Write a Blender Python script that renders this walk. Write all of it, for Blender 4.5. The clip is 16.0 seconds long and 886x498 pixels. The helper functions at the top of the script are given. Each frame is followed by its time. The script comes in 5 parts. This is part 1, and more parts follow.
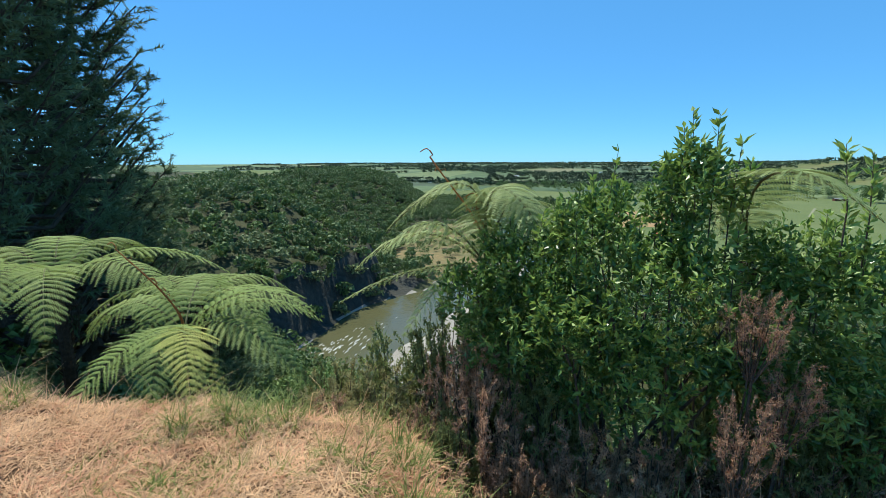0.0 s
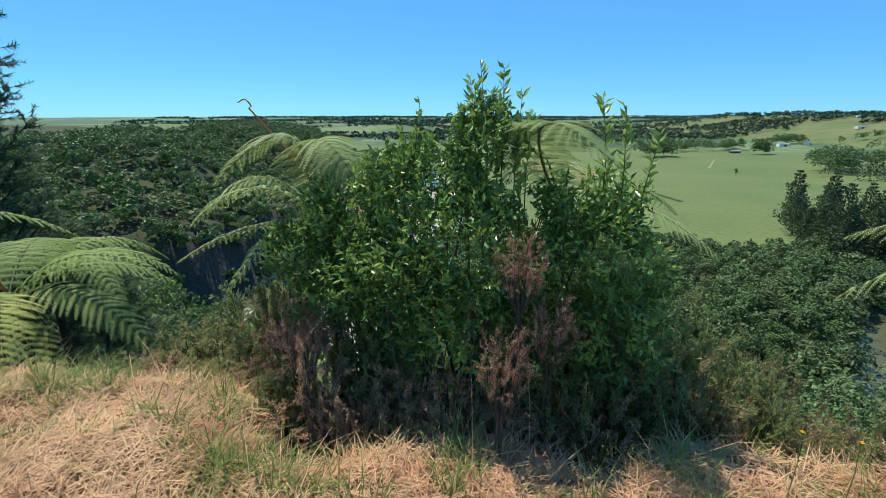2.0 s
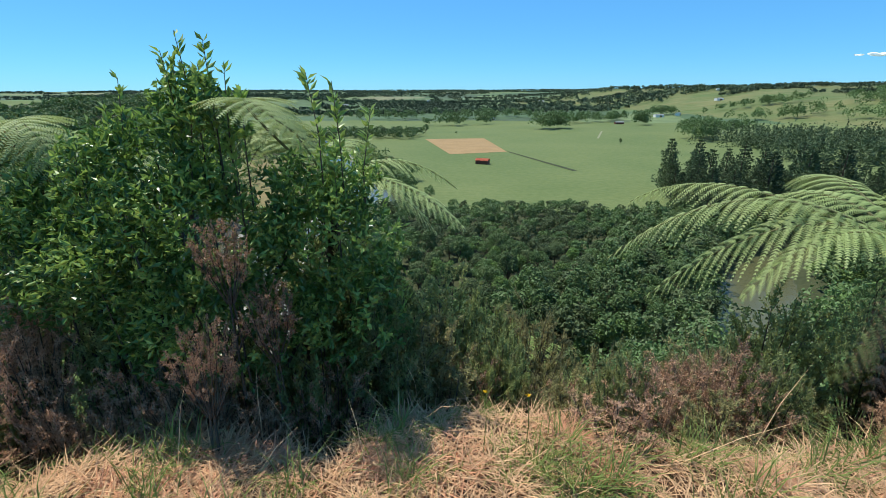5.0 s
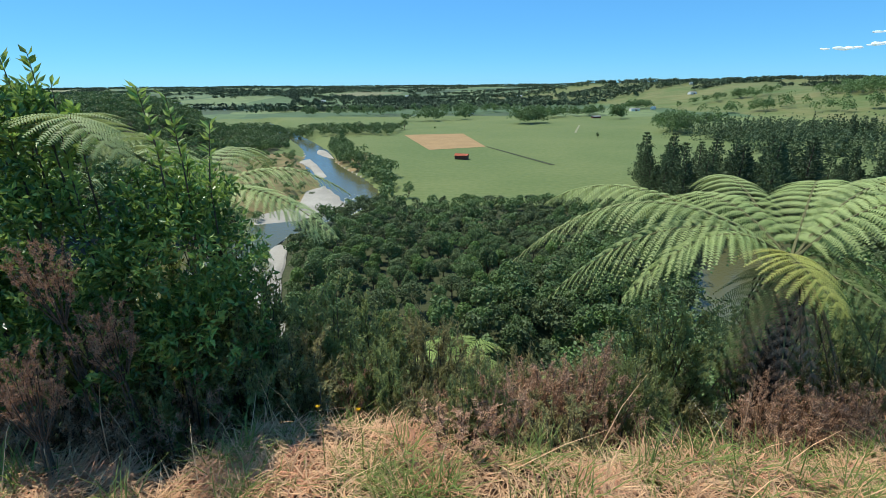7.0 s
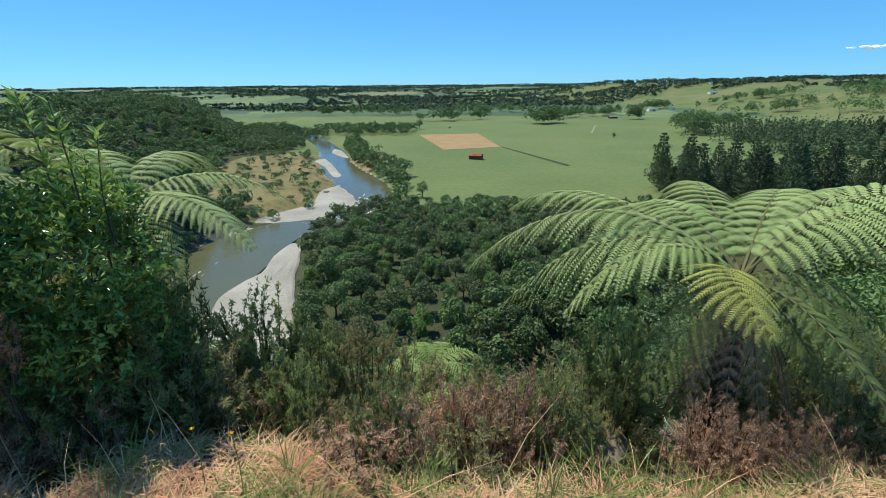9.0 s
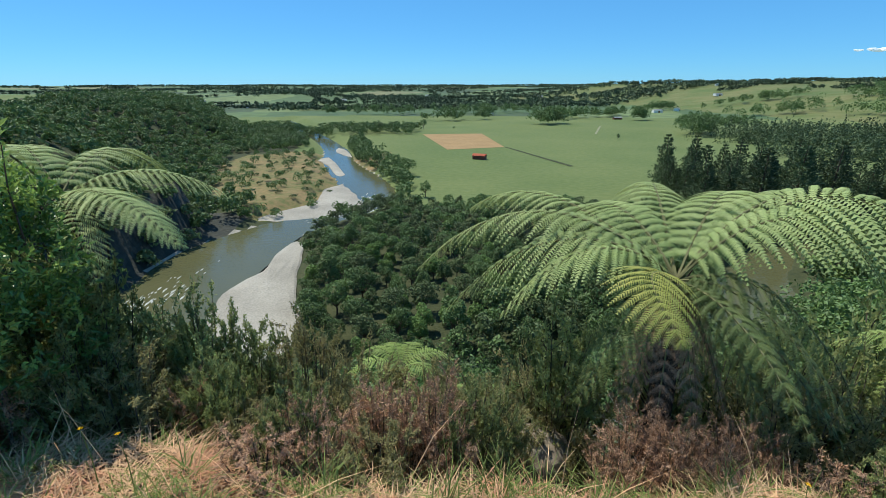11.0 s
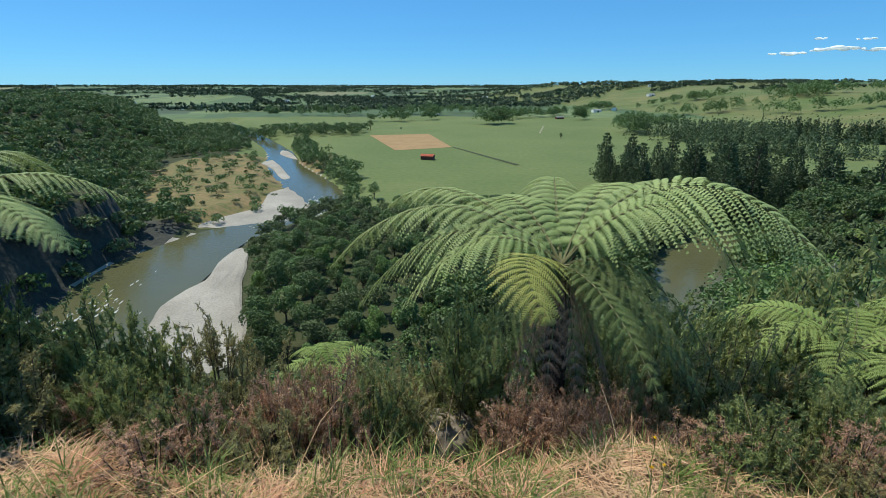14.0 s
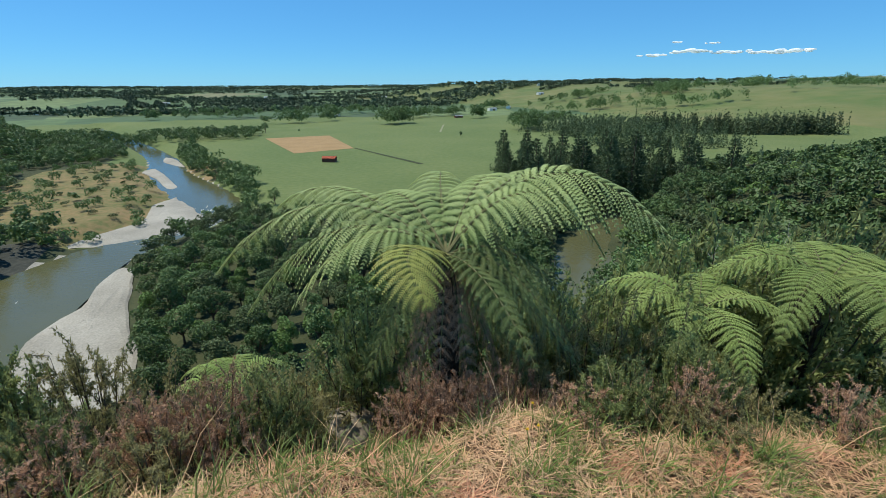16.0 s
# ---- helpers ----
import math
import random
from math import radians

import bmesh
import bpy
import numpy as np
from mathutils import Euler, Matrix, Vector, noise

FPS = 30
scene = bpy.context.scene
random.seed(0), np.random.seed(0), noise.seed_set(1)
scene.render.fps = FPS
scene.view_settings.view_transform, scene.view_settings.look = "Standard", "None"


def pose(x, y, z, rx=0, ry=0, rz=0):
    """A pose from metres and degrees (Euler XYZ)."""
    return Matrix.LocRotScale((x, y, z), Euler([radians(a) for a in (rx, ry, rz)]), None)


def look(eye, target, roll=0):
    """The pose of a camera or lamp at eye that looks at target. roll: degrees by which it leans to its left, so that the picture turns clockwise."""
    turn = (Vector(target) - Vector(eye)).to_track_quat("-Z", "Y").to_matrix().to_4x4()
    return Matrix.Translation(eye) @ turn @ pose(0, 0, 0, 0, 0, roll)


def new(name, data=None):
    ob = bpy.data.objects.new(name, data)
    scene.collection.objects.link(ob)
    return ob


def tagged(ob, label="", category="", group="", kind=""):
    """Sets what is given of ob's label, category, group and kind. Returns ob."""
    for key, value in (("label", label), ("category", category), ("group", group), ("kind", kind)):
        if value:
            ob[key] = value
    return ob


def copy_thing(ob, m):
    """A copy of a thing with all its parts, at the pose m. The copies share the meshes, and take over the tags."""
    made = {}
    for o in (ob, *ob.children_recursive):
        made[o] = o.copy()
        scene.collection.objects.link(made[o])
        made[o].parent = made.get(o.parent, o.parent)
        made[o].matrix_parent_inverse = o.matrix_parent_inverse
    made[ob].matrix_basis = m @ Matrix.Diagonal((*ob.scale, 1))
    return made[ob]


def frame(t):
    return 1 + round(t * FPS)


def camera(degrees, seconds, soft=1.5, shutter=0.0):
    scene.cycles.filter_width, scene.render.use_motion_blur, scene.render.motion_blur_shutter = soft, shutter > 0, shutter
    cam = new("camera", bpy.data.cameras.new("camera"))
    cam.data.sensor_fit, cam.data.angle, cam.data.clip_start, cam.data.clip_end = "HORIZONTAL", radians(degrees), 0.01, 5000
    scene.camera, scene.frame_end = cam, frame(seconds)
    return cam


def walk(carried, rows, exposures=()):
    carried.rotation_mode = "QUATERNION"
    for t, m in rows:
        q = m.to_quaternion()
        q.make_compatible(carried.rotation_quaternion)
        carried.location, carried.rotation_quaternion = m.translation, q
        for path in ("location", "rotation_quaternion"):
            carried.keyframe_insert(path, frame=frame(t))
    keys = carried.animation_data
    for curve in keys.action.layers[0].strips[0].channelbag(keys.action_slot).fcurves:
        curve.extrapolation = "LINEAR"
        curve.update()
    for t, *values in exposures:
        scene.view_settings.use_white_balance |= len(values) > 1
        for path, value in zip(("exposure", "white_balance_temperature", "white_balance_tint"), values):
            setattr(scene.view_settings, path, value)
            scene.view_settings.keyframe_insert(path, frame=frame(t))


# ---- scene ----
cam = camera(87.5, 16.0, soft=0.7)
PATH = [
    (0, (-0.084, -0.528, 1.825), (-0.846, 1.284, 1.455), -0.3),
    (0.5, (0.116, -0.452, 1.811), (-0.58, 1.375, 1.391), -0.2),
    (1, (0.287, -0.411, 1.817), (-0.333, 1.431, 1.344), -0.2),
    (1.5, (0.442, -0.393, 1.812), (-0.104, 1.459, 1.293), -0.1),
    (2, (0.604, -0.381, 1.811), (0.138, 1.483, 1.256), -0.1),
    (2.5, (0.733, -0.352, 1.804), (0.349, 1.522, 1.219), -0.1),
    (3, (0.889, -0.291, 1.803), (0.576, 1.589, 1.196), -0.0),
    (3.5, (1.053, -0.243, 1.815), (0.806, 1.641, 1.19), -0.1),
    (4, (1.219, -0.213, 1.817), (1.032, 1.673, 1.18), -0.0),
    (4.5, (1.43, -0.193, 1.826), (1.297, 1.695, 1.181), -0.1),
    (5, (1.589, -0.171, 1.82), (1.504, 1.717, 1.166), -0.2),
    (7.5, (2.462, -0.102, 1.922), (2.458, 1.782, 1.249), -0.5),
    (8, (2.605, -0.045, 1.932), (2.587, 1.838, 1.259), -0.5),
    (8.5, (2.731, -0.01, 1.932), (2.698, 1.873, 1.258), -0.7),
    (9, (2.875, 0.029, 1.916), (2.809, 1.911, 1.244), -0.5),
    (11.5, (3.422, 0.086, 1.901), (3.342, 1.968, 1.228), -0.1),
    (12, (3.482, 0.06, 1.902), (3.421, 1.943, 1.23), -0.1),
    (12.5, (3.554, 0.029, 1.904), (3.527, 1.913, 1.233), -0.1),
    (13, (3.617, -0.001, 1.906), (3.633, 1.883, 1.236), 0.1),
    (13.5, (3.668, -0.035, 1.903), (3.733, 1.848, 1.232), 0.0),
    (14, (3.711, -0.069, 1.901), (3.839, 1.811, 1.23), -0.0),
    (14.5, (3.737, -0.094, 1.887), (3.949, 1.779, 1.218), -0.1),
    (15, (3.775, -0.13, 1.888), (4.087, 1.728, 1.217), -0.1),
    (15.5, (3.824, -0.167, 1.891), (4.238, 1.671, 1.219), -0.3),
    (16, (3.867, -0.173, 1.88), (4.374, 1.64, 1.208), -0.3),
]
walk(cam, [(t, look(eye, target, roll)) for t, eye, target, roll in PATH], exposures=[(0, 0.32), (9, 0.22), (16, 0.04)])
# ---- sky and sun ----
SUN = Vector((-0.38, 0.25, 0.89)).normalized()
world = bpy.data.worlds.new("sky")
scene.world = world
world.use_nodes = True
wn = world.node_tree
sky = wn.nodes.new("ShaderNodeTexSky")
sky.sky_type = "NISHITA"
sky.sun_disc = False
sky.sun_elevation = math.asin(SUN.z)
sky.sun_rotation = math.atan2(SUN.x, SUN.y)
sky.altitude = 2000
sky.air_density, sky.dust_density, sky.ozone_density = 1.0, 0.0, 5.0
tint = wn.nodes.new("ShaderNodeMix")
tint.data_type, tint.blend_type = "RGBA", "MULTIPLY"
tint.inputs[0].default_value, tint.inputs[7].default_value = 1.0, (0.47, 0.9, 1.15, 1)
wn.links.new(sky.outputs[0], tint.inputs[6])
haze = wn.nodes.new("ShaderNodeMix")
haze.data_type = "RGBA"
haze.inputs[0].default_value, haze.inputs[7].default_value = 0.5, (0.82, 3.2, 6.3, 1)
wn.links.new(tint.outputs[2], haze.inputs[6])
wn.links.new(haze.outputs[2], wn.nodes["Background"].inputs[0])
wn.nodes["Background"].inputs[1].default_value = 0.12
lamp = bpy.data.lights.new("sun", "SUN")
lamp.energy, lamp.angle, lamp.color = 5.0, radians(0.5), (1.0, 0.985, 0.85)
sun = new("sun", lamp)
sun.matrix_basis = look((0, 0, 60), Vector((0, 0, 60)) - SUN)


# ---- materials ----
def matter(name, c1, c2, scale=8.0, rough=0.8, bump=0.0, vary=0.25, through_light=0.0, gloss=0.3, coord="Object",
           detail=6.0, big=0.0, metal=0.0):
    """Two colours mixed by noise at two scales, varied from piece to piece; through_light: how much light a leaf lets through."""
    m = bpy.data.materials.new(name)
    m.use_nodes = True
    nt = m.node_tree
    n, l = nt.nodes, nt.links
    bsdf = n["Principled BSDF"]
    geo, co = n.new("ShaderNodeNewGeometry"), n.new("ShaderNodeTexCoord")
    fine, wide = n.new("ShaderNodeTexNoise"), n.new("ShaderNodeTexNoise")
    fine.inputs["Scale"].default_value, fine.inputs["Detail"].default_value = scale, detail
    wide.inputs["Scale"].default_value, wide.inputs["Detail"].default_value = big or scale * 0.13, 3
    for t in (fine, wide):
        l.new(geo.outputs["Position"] if coord == "World" else co.outputs["Object"], t.inputs["Vector"])
    add = n.new("ShaderNodeMath")
    add.operation = "ADD"
    l.new(fine.outputs[0], add.inputs[0]), l.new(wide.outputs[0], add.inputs[1])
    ramp = n.new("ShaderNodeMapRange")
    ramp.inputs[1].default_value, ramp.inputs[2].default_value = 0.72, 1.28
    l.new(add.outputs[0], ramp.inputs[0])
    mix = n.new("ShaderNodeMix")
    mix.data_type = "RGBA"
    mix.inputs[6].default_value, mix.inputs[7].default_value = (*c1, 1), (*c2, 1)
    l.new(ramp.outputs[0], mix.inputs[0])
    colour = mix.outputs[2]
    if vary:
        info = n.new("ShaderNodeObjectInfo")
        total = n.new("ShaderNodeMath")
        total.operation = "ADD"
        l.new(geo.outputs["Random Per Island"], total.inputs[0]), l.new(info.outputs["Random"], total.inputs[1])
        span = n.new("ShaderNodeMapRange")
        span.inputs[2].default_value = 2
        span.inputs[3].default_value, span.inputs[4].default_value = 1 - vary, 1 + vary
        l.new(total.outputs[0], span.inputs[0])
        hsv = n.new("ShaderNodeHueSaturation")
        l.new(span.outputs[0], hsv.inputs["Value"]), l.new(colour, hsv.inputs["Color"])
        colour = hsv.outputs[0]
    l.new(colour, bsdf.inputs["Base Color"])
    bsdf.inputs["Roughness"].default_value = rough
    bsdf.inputs["Specular IOR Level"].default_value = gloss
    bsdf.inputs["Metallic"].default_value = metal
    if bump:
        b = n.new("ShaderNodeBump")
        b.inputs["Strength"].default_value, b.inputs["Distance"].default_value = bump, 0.6 / scale
        l.new(fine.outputs[0], b.inputs["Height"]), l.new(b.outputs[0], bsdf.inputs["Normal"])
    if through_light:
        tr, mx = n.new("ShaderNodeBsdfTranslucent"), n.new("ShaderNodeMixShader")
        l.new(colour, tr.inputs[0])
        mx.inputs[0].default_value = through_light
        l.new(bsdf.outputs[0], mx.inputs[1]), l.new(tr.outputs[0], mx.inputs[2])
        l.new(mx.outputs[0], n["Material Output"].inputs[0])
    return m


M = dict(
    straw_ground=matter("straw_ground", (0.085, 0.048, 0.026), (0.19, 0.115, 0.062), 25, 0.95, 0.6, 0, coord="World", big=1.5),
    bush_floor=matter("bush_floor", (0.025, 0.034, 0.013), (0.055, 0.06, 0.025), 1.2, 0.95, 0.5, 0, coord="World"),
    pasture=matter("pasture", (0.085, 0.12, 0.036), (0.128, 0.153, 0.052), 0.25, 0.95, 0.2, 0, coord="World", big=0.012),
    tan_grass=matter("tan_grass", (0.08, 0.105, 0.032), (0.235, 0.155, 0.075), 0.3, 0.95, 0.3, 0, coord="World", big=0.035),
    gravel=matter("gravel", (0.22, 0.20, 0.17), (0.36, 0.33, 0.285), 1.6, 0.95, 0.5, 0, coord="World", big=0.06),
    tilled=matter("tilled", (0.245, 0.155, 0.07), (0.31, 0.20, 0.095), 0.5, 0.95, 0.3, 0, coord="World"),
    track=matter("track", (0.22, 0.21, 0.14), (0.19, 0.2, 0.11), 0.6, 0.95, 0, 0, coord="World"),
    hill=matter("hill", (0.075, 0.115, 0.032), (0.15, 0.145, 0.058), 0.02, 0.95, 0.2, 0, coord="World", big=0.006),
    # western cliff rock, near black because its shade is put into the colour
    shaded_rock=matter("shaded_rock", (0.022, 0.026, 0.022), (0.055, 0.055, 0.045), 0.5, 0.9, 0.6, 0, coord="World"),
    clay=matter("clay", (0.17, 0.13, 0.095), (0.28, 0.23, 0.175), 9, 0.95, 0.6, 0, coord="World", big=1.6),
    straw=matter("straw", (0.58, 0.33, 0.18), (0.74, 0.49, 0.29), 3, 0.75, 0, 0.6, 0.25, coord="World", big=1.2),
    rust_straw=matter("rust_straw", (0.52, 0.235, 0.135), (0.64, 0.34, 0.215), 3, 0.85, 0, 0.4, 0.25, coord="World"),
    blade=matter("blade", (0.13, 0.19, 0.04), (0.24, 0.28, 0.08), 3, 0.7, 0, 0.4, 0.35, coord="World"),
    fern=matter("fern", (0.25, 0.325, 0.11), (0.36, 0.415, 0.165), 6, 0.6, 0, 0.28, 0.3, 0.35),
    old_fern=matter("old_fern", (0.34, 0.36, 0.08), (0.46, 0.44, 0.13), 6, 0.65, 0, 0.3, 0.3),
    low_fern=matter("low_fern", (0.215, 0.295, 0.075), (0.305, 0.37, 0.115), 6, 0.65, 0, 0.3, 0.35),
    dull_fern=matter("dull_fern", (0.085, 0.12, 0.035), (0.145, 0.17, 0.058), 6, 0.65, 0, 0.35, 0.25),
    stalk=matter("stalk", (0.10, 0.095, 0.04), (0.17, 0.16, 0.07), 20, 0.8, 0.3, 0.1),
    bark=matter("bark", (0.05, 0.038, 0.028), (0.13, 0.10, 0.075), 18, 0.95, 0.8, 0.1),
    grey_wood=matter("grey_wood", (0.22, 0.20, 0.18), (0.38, 0.35, 0.32), 18, 0.9, 0.4, 0.2),
    fern_trunk=matter("fern_trunk", (0.02, 0.014, 0.01), (0.07, 0.045, 0.028), 30, 0.95, 1.0, 0.1),
    glossy=matter("glossy", (0.08, 0.165, 0.035), (0.165, 0.28, 0.06), 5, 0.28, 0, 0.5, 0.3, 0.45),
    young_leaf=matter("young_leaf", (0.23, 0.345, 0.07), (0.34, 0.45, 0.115), 5, 0.4, 0, 0.3, 0.35, 0.5),
    manuka=matter("manuka", (0.19, 0.235, 0.08), (0.33, 0.34, 0.135), 4, 0.7, 0, 0.4, 0.5),
    gorse=matter("gorse", (0.24, 0.235, 0.09), (0.4, 0.33, 0.16), 5, 0.75, 0, 0.4, 0.5),
    dead=matter("dead", (0.34, 0.185, 0.11), (0.56, 0.345, 0.22), 6, 0.9, 0, 0.35, 0.2),
    bracken=matter("bracken", (0.32, 0.12, 0.04), (0.42, 0.19, 0.07), 6, 0.9, 0, 0.35, 0.25),
    tree_leaf=matter("tree_leaf", (0.062, 0.112, 0.034), (0.125, 0.19, 0.06), 0.25, 0.6, 0, 0.5, 0.22, 0.4),
    tree_leaf_grey=matter("tree_leaf_grey", (0.078, 0.115, 0.045), (0.145, 0.185, 0.078), 0.25, 0.65, 0, 0.5, 0.22),
    tree_leaf_light=matter("tree_leaf_light", (0.1, 0.175, 0.045), (0.175, 0.25, 0.075), 0.25, 0.65, 0, 0.5, 0.22),
    needle=matter("needle", (0.06, 0.098, 0.046), (0.115, 0.155, 0.068), 0.6, 0.65, 0, 0.45, 0.2),
    pine_needle=matter("pine_needle", (0.11, 0.17, 0.08), (0.19, 0.25, 0.12), 0.6, 0.65, 0, 0.45, 0.35),
    far_leaf=matter("far_leaf", (0.055, 0.082, 0.045), (0.095, 0.13, 0.065), 0.05, 0.8, 0, 0.4, 0, coord="World"),
    petal=matter("petal", (0.75, 0.45, 0.01), (0.85, 0.55, 0.02), 20, 0.6, 0, 0.1, 0.3),
    red_iron=matter("red_iron", (0.52, 0.11, 0.05), (0.6, 0.15, 0.08), 1, 0.6, 0, 0.05),
    boards=matter("boards", (0.10, 0.045, 0.03), (0.16, 0.07, 0.05), 2, 0.8, 0, 0.05),
    white_wall=matter("white_wall", (0.75, 0.73, 0.68), (0.82, 0.8, 0.76), 1, 0.7, 0, 0.05),
    grey_roof=matter("grey_roof", (0.35, 0.36, 0.37), (0.45, 0.45, 0.46), 1, 0.6, 0, 0.1),
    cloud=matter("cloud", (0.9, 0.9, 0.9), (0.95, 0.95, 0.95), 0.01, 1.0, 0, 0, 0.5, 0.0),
)


def farmland():
    """Paddocks of many greens, a few dry, each one plain cell of the plan."""
    m = bpy.data.materials.new("farmland")
    m.use_nodes = True
    n, l = m.node_tree.nodes, m.node_tree.links
    geo, turn, cell, ramp = (n.new("ShaderNode" + k) for k in ("NewGeometry", "Mapping", "TexVoronoi", "ValToRGB"))
    turn.inputs["Rotation"].default_value = (0, 0, 0.3)
    turn.inputs["Scale"].default_value = (0.0042, 0.0026, 0)
    cell.distance = "CHEBYCHEV"
    cell.inputs["Scale"].default_value, cell.inputs["Randomness"].default_value = 1.0, 0.8
    l.new(geo.outputs["Position"], turn.inputs[0]), l.new(turn.outputs[0], cell.inputs["Vector"])
    sep = n.new("ShaderNodeSeparateColor")
    l.new(cell.outputs["Color"], sep.inputs[0]), l.new(sep.outputs[0], ramp.inputs[0])
    ramp.color_ramp.interpolation = "CONSTANT"
    e = ramp.color_ramp.elements
    e[0].color, e[1].color, e[1].position = (0.05, 0.09, 0.032, 1), (0.075, 0.12, 0.04, 1), 0.25
    for p, c in ((0.45, (0.06, 0.10, 0.036, 1)), (0.62, (0.11, 0.15, 0.055, 1)), (0.8, (0.042, 0.07, 0.03, 1)), (0.93, (0.15, 0.15, 0.07, 1))):
        e.new(p).color = c
    grain, mix = n.new("ShaderNodeTexNoise"), n.new("ShaderNodeMix")
    grain.inputs["Scale"].default_value = 0.03
    l.new(geo.outputs["Position"], grain.inputs["Vector"])
    mix.data_type, mix.blend_type = "RGBA", "OVERLAY"
    mix.inputs[0].default_value = 0.5
    l.new(ramp.outputs[0], mix.inputs[6]), l.new(grain.outputs[0], mix.inputs[7])
    l.new(mix.outputs[2], n["Principled BSDF"].inputs["Base Color"])
    n["Principled BSDF"].inputs["Roughness"].default_value = 0.95
    return m


def river_water():
    m = bpy.data.materials.new("river_water")
    m.use_nodes = True
    n, l = m.node_tree.nodes, m.node_tree.links
    b = n["Principled BSDF"]
    geo, ripple, bump, stain, mix = (n.new("ShaderNode" + k) for k in ("NewGeometry", "TexNoise", "Bump", "TexNoise", "Mix"))
    ripple.inputs["Scale"].default_value, ripple.inputs["Detail"].default_value = 0.7, 5
    stain.inputs["Scale"].default_value = 0.03
    mix.data_type = "RGBA"
    mix.inputs[6].default_value, mix.inputs[7].default_value = (0.065, 0.068, 0.03, 1), (0.11, 0.105, 0.055, 1)
    for t in (ripple, stain):
        l.new(geo.outputs["Position"], t.inputs["Vector"])
    l.new(stain.outputs[0], mix.inputs[0]), l.new(mix.outputs[2], b.inputs["Base Color"])
    bump.inputs["Strength"].default_value, bump.inputs["Distance"].default_value = 0.22, 0.5
    l.new(ripple.outputs[0], bump.inputs["Height"]), l.new(bump.outputs[0], b.inputs["Normal"])
    b.inputs["Roughness"].default_value, b.inputs["IOR"].default_value = 0.06, 1.33
    return m


# clouds glow a little themselves, in place of scattered sunlight
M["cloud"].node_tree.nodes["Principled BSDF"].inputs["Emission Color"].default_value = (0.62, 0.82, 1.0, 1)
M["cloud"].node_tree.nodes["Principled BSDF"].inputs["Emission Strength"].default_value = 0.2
M["farmland"], M["river"] = farmland(), river_water()
M["foam"] = matter("foam", (0.26, 0.27, 0.25), (0.42, 0.43, 0.41), 0.8, 0.8, 0.4, 0.1, coord="World")


# ---- helpers ----
def mesh_of(name, verts, faces, mats, index=None, smooth=False):
    me = bpy.data.meshes.new(name)
    me.from_pydata([tuple(v) for v in verts] if not isinstance(verts, np.ndarray) else verts.tolist(), [], faces if isinstance(faces, list) else faces.tolist())
    for m in mats if isinstance(mats, (list, tuple)) else [mats]:
        me.materials.append(m)
    if index is not None:
        me.polygons.foreach_set("material_index", np.asarray(index, dtype=np.int32))
    if smooth:
        me.polygons.foreach_set("use_smooth", np.ones(len(me.polygons), dtype=bool))
    me.update()
    return me


def part(name, me, parent, label=""):
    ob = new(name, me)
    ob.parent = parent
    return tagged(ob, label) if label else ob


class Soup:
    """Points and faces collected into one mesh."""
    def __init__(self):
        self.v, self.f, self.n = [], [], 0

    def add(self, verts, faces):
        verts = np.asarray(verts, float).reshape(-1, 3)
        self.v.append(verts)
        self.f += [tuple(i + self.n for i in f) for f in faces]
        self.n += len(verts)

    def quads(self, q):
        """q: an array (k, corners, 3)."""
        k, c = q.shape[:2]
        self.v.append(q.reshape(-1, 3))
        self.f += (np.arange(k * c).reshape(k, c) + self.n).tolist()
        self.n += k * c

    def tube(self, pts, radii, sides=5):
        pts = [Vector(p) for p in pts]
        ring = []
        for i, p in enumerate(pts):
            d = (pts[min(i + 1, len(pts) - 1)] - pts[max(i - 1, 0)]).normalized()
            a = d.orthogonal().normalized()
            b = d.cross(a)
            ring += [p + (a * math.cos(k * math.tau / sides) + b * math.sin(k * math.tau / sides)) * radii[i] for k in range(sides)]
        fs = [(i * sides + k, i * sides + (k + 1) % sides, (i + 1) * sides + (k + 1) % sides, (i + 1) * sides + k)
              for i in range(len(pts) - 1) for k in range(sides)]
        fs += [tuple(range(sides))[::-1], tuple(range((len(pts) - 1) * sides, len(pts) * sides))]
        self.add([tuple(p) for p in ring], fs)

    def mesh(self, name, mat, smooth=False):
        return mesh_of(name, np.concatenate(self.v) if self.v else np.zeros((0, 3)), self.f, mat, smooth=smooth)


def unit(a):
    return a / np.maximum(np.linalg.norm(a, axis=-1, keepdims=True), 1e-9)


def leaf_quads(pos, out, length, width, rng, spread=0.9, fold=0.0):
    """Diamond leaves at pos that lean along out. Returns (k, 4, 3)."""
    k = len(pos)
    d = unit(out + rng.normal(0, spread, (k, 3)))
    s = unit(np.cross(d, rng.normal(0, 1, (k, 3))))
    L = (length * rng.uniform(0.6, 1.3, k))[:, None]
    W = (width * rng.uniform(0.7, 1.2, k))[:, None]
    up = np.cross(s, d) * fold * L
    return np.stack([pos, pos + d * L * 0.45 + s * W * 0.5 + up, pos + d * L, pos + d * L * 0.45 - s * W * 0.5 + up], 1)


def canopy_quads(pos, out, size, rng, spread=0.55):
    """Leaf clumps that lie along the skin of a crown. Returns (k, 4, 3)."""
    k = len(pos)
    n = unit(out + rng.normal(0, spread, (k, 3)))
    d = unit(np.cross(n, rng.normal(0, 1, (k, 3))))
    s = np.cross(n, d)
    L, W = (size * rng.uniform(0.5, 1.4, k))[:, None], (size * rng.uniform(0.3, 0.8, k))[:, None]
    dip = n * L * rng.uniform(-0.35, 0.1, (k, 1))
    return np.stack([pos - d * L * 0.5 + dip, pos + s * W * 0.5, pos + d * L * 0.5 + dip, pos - s * W * 0.5], 1)


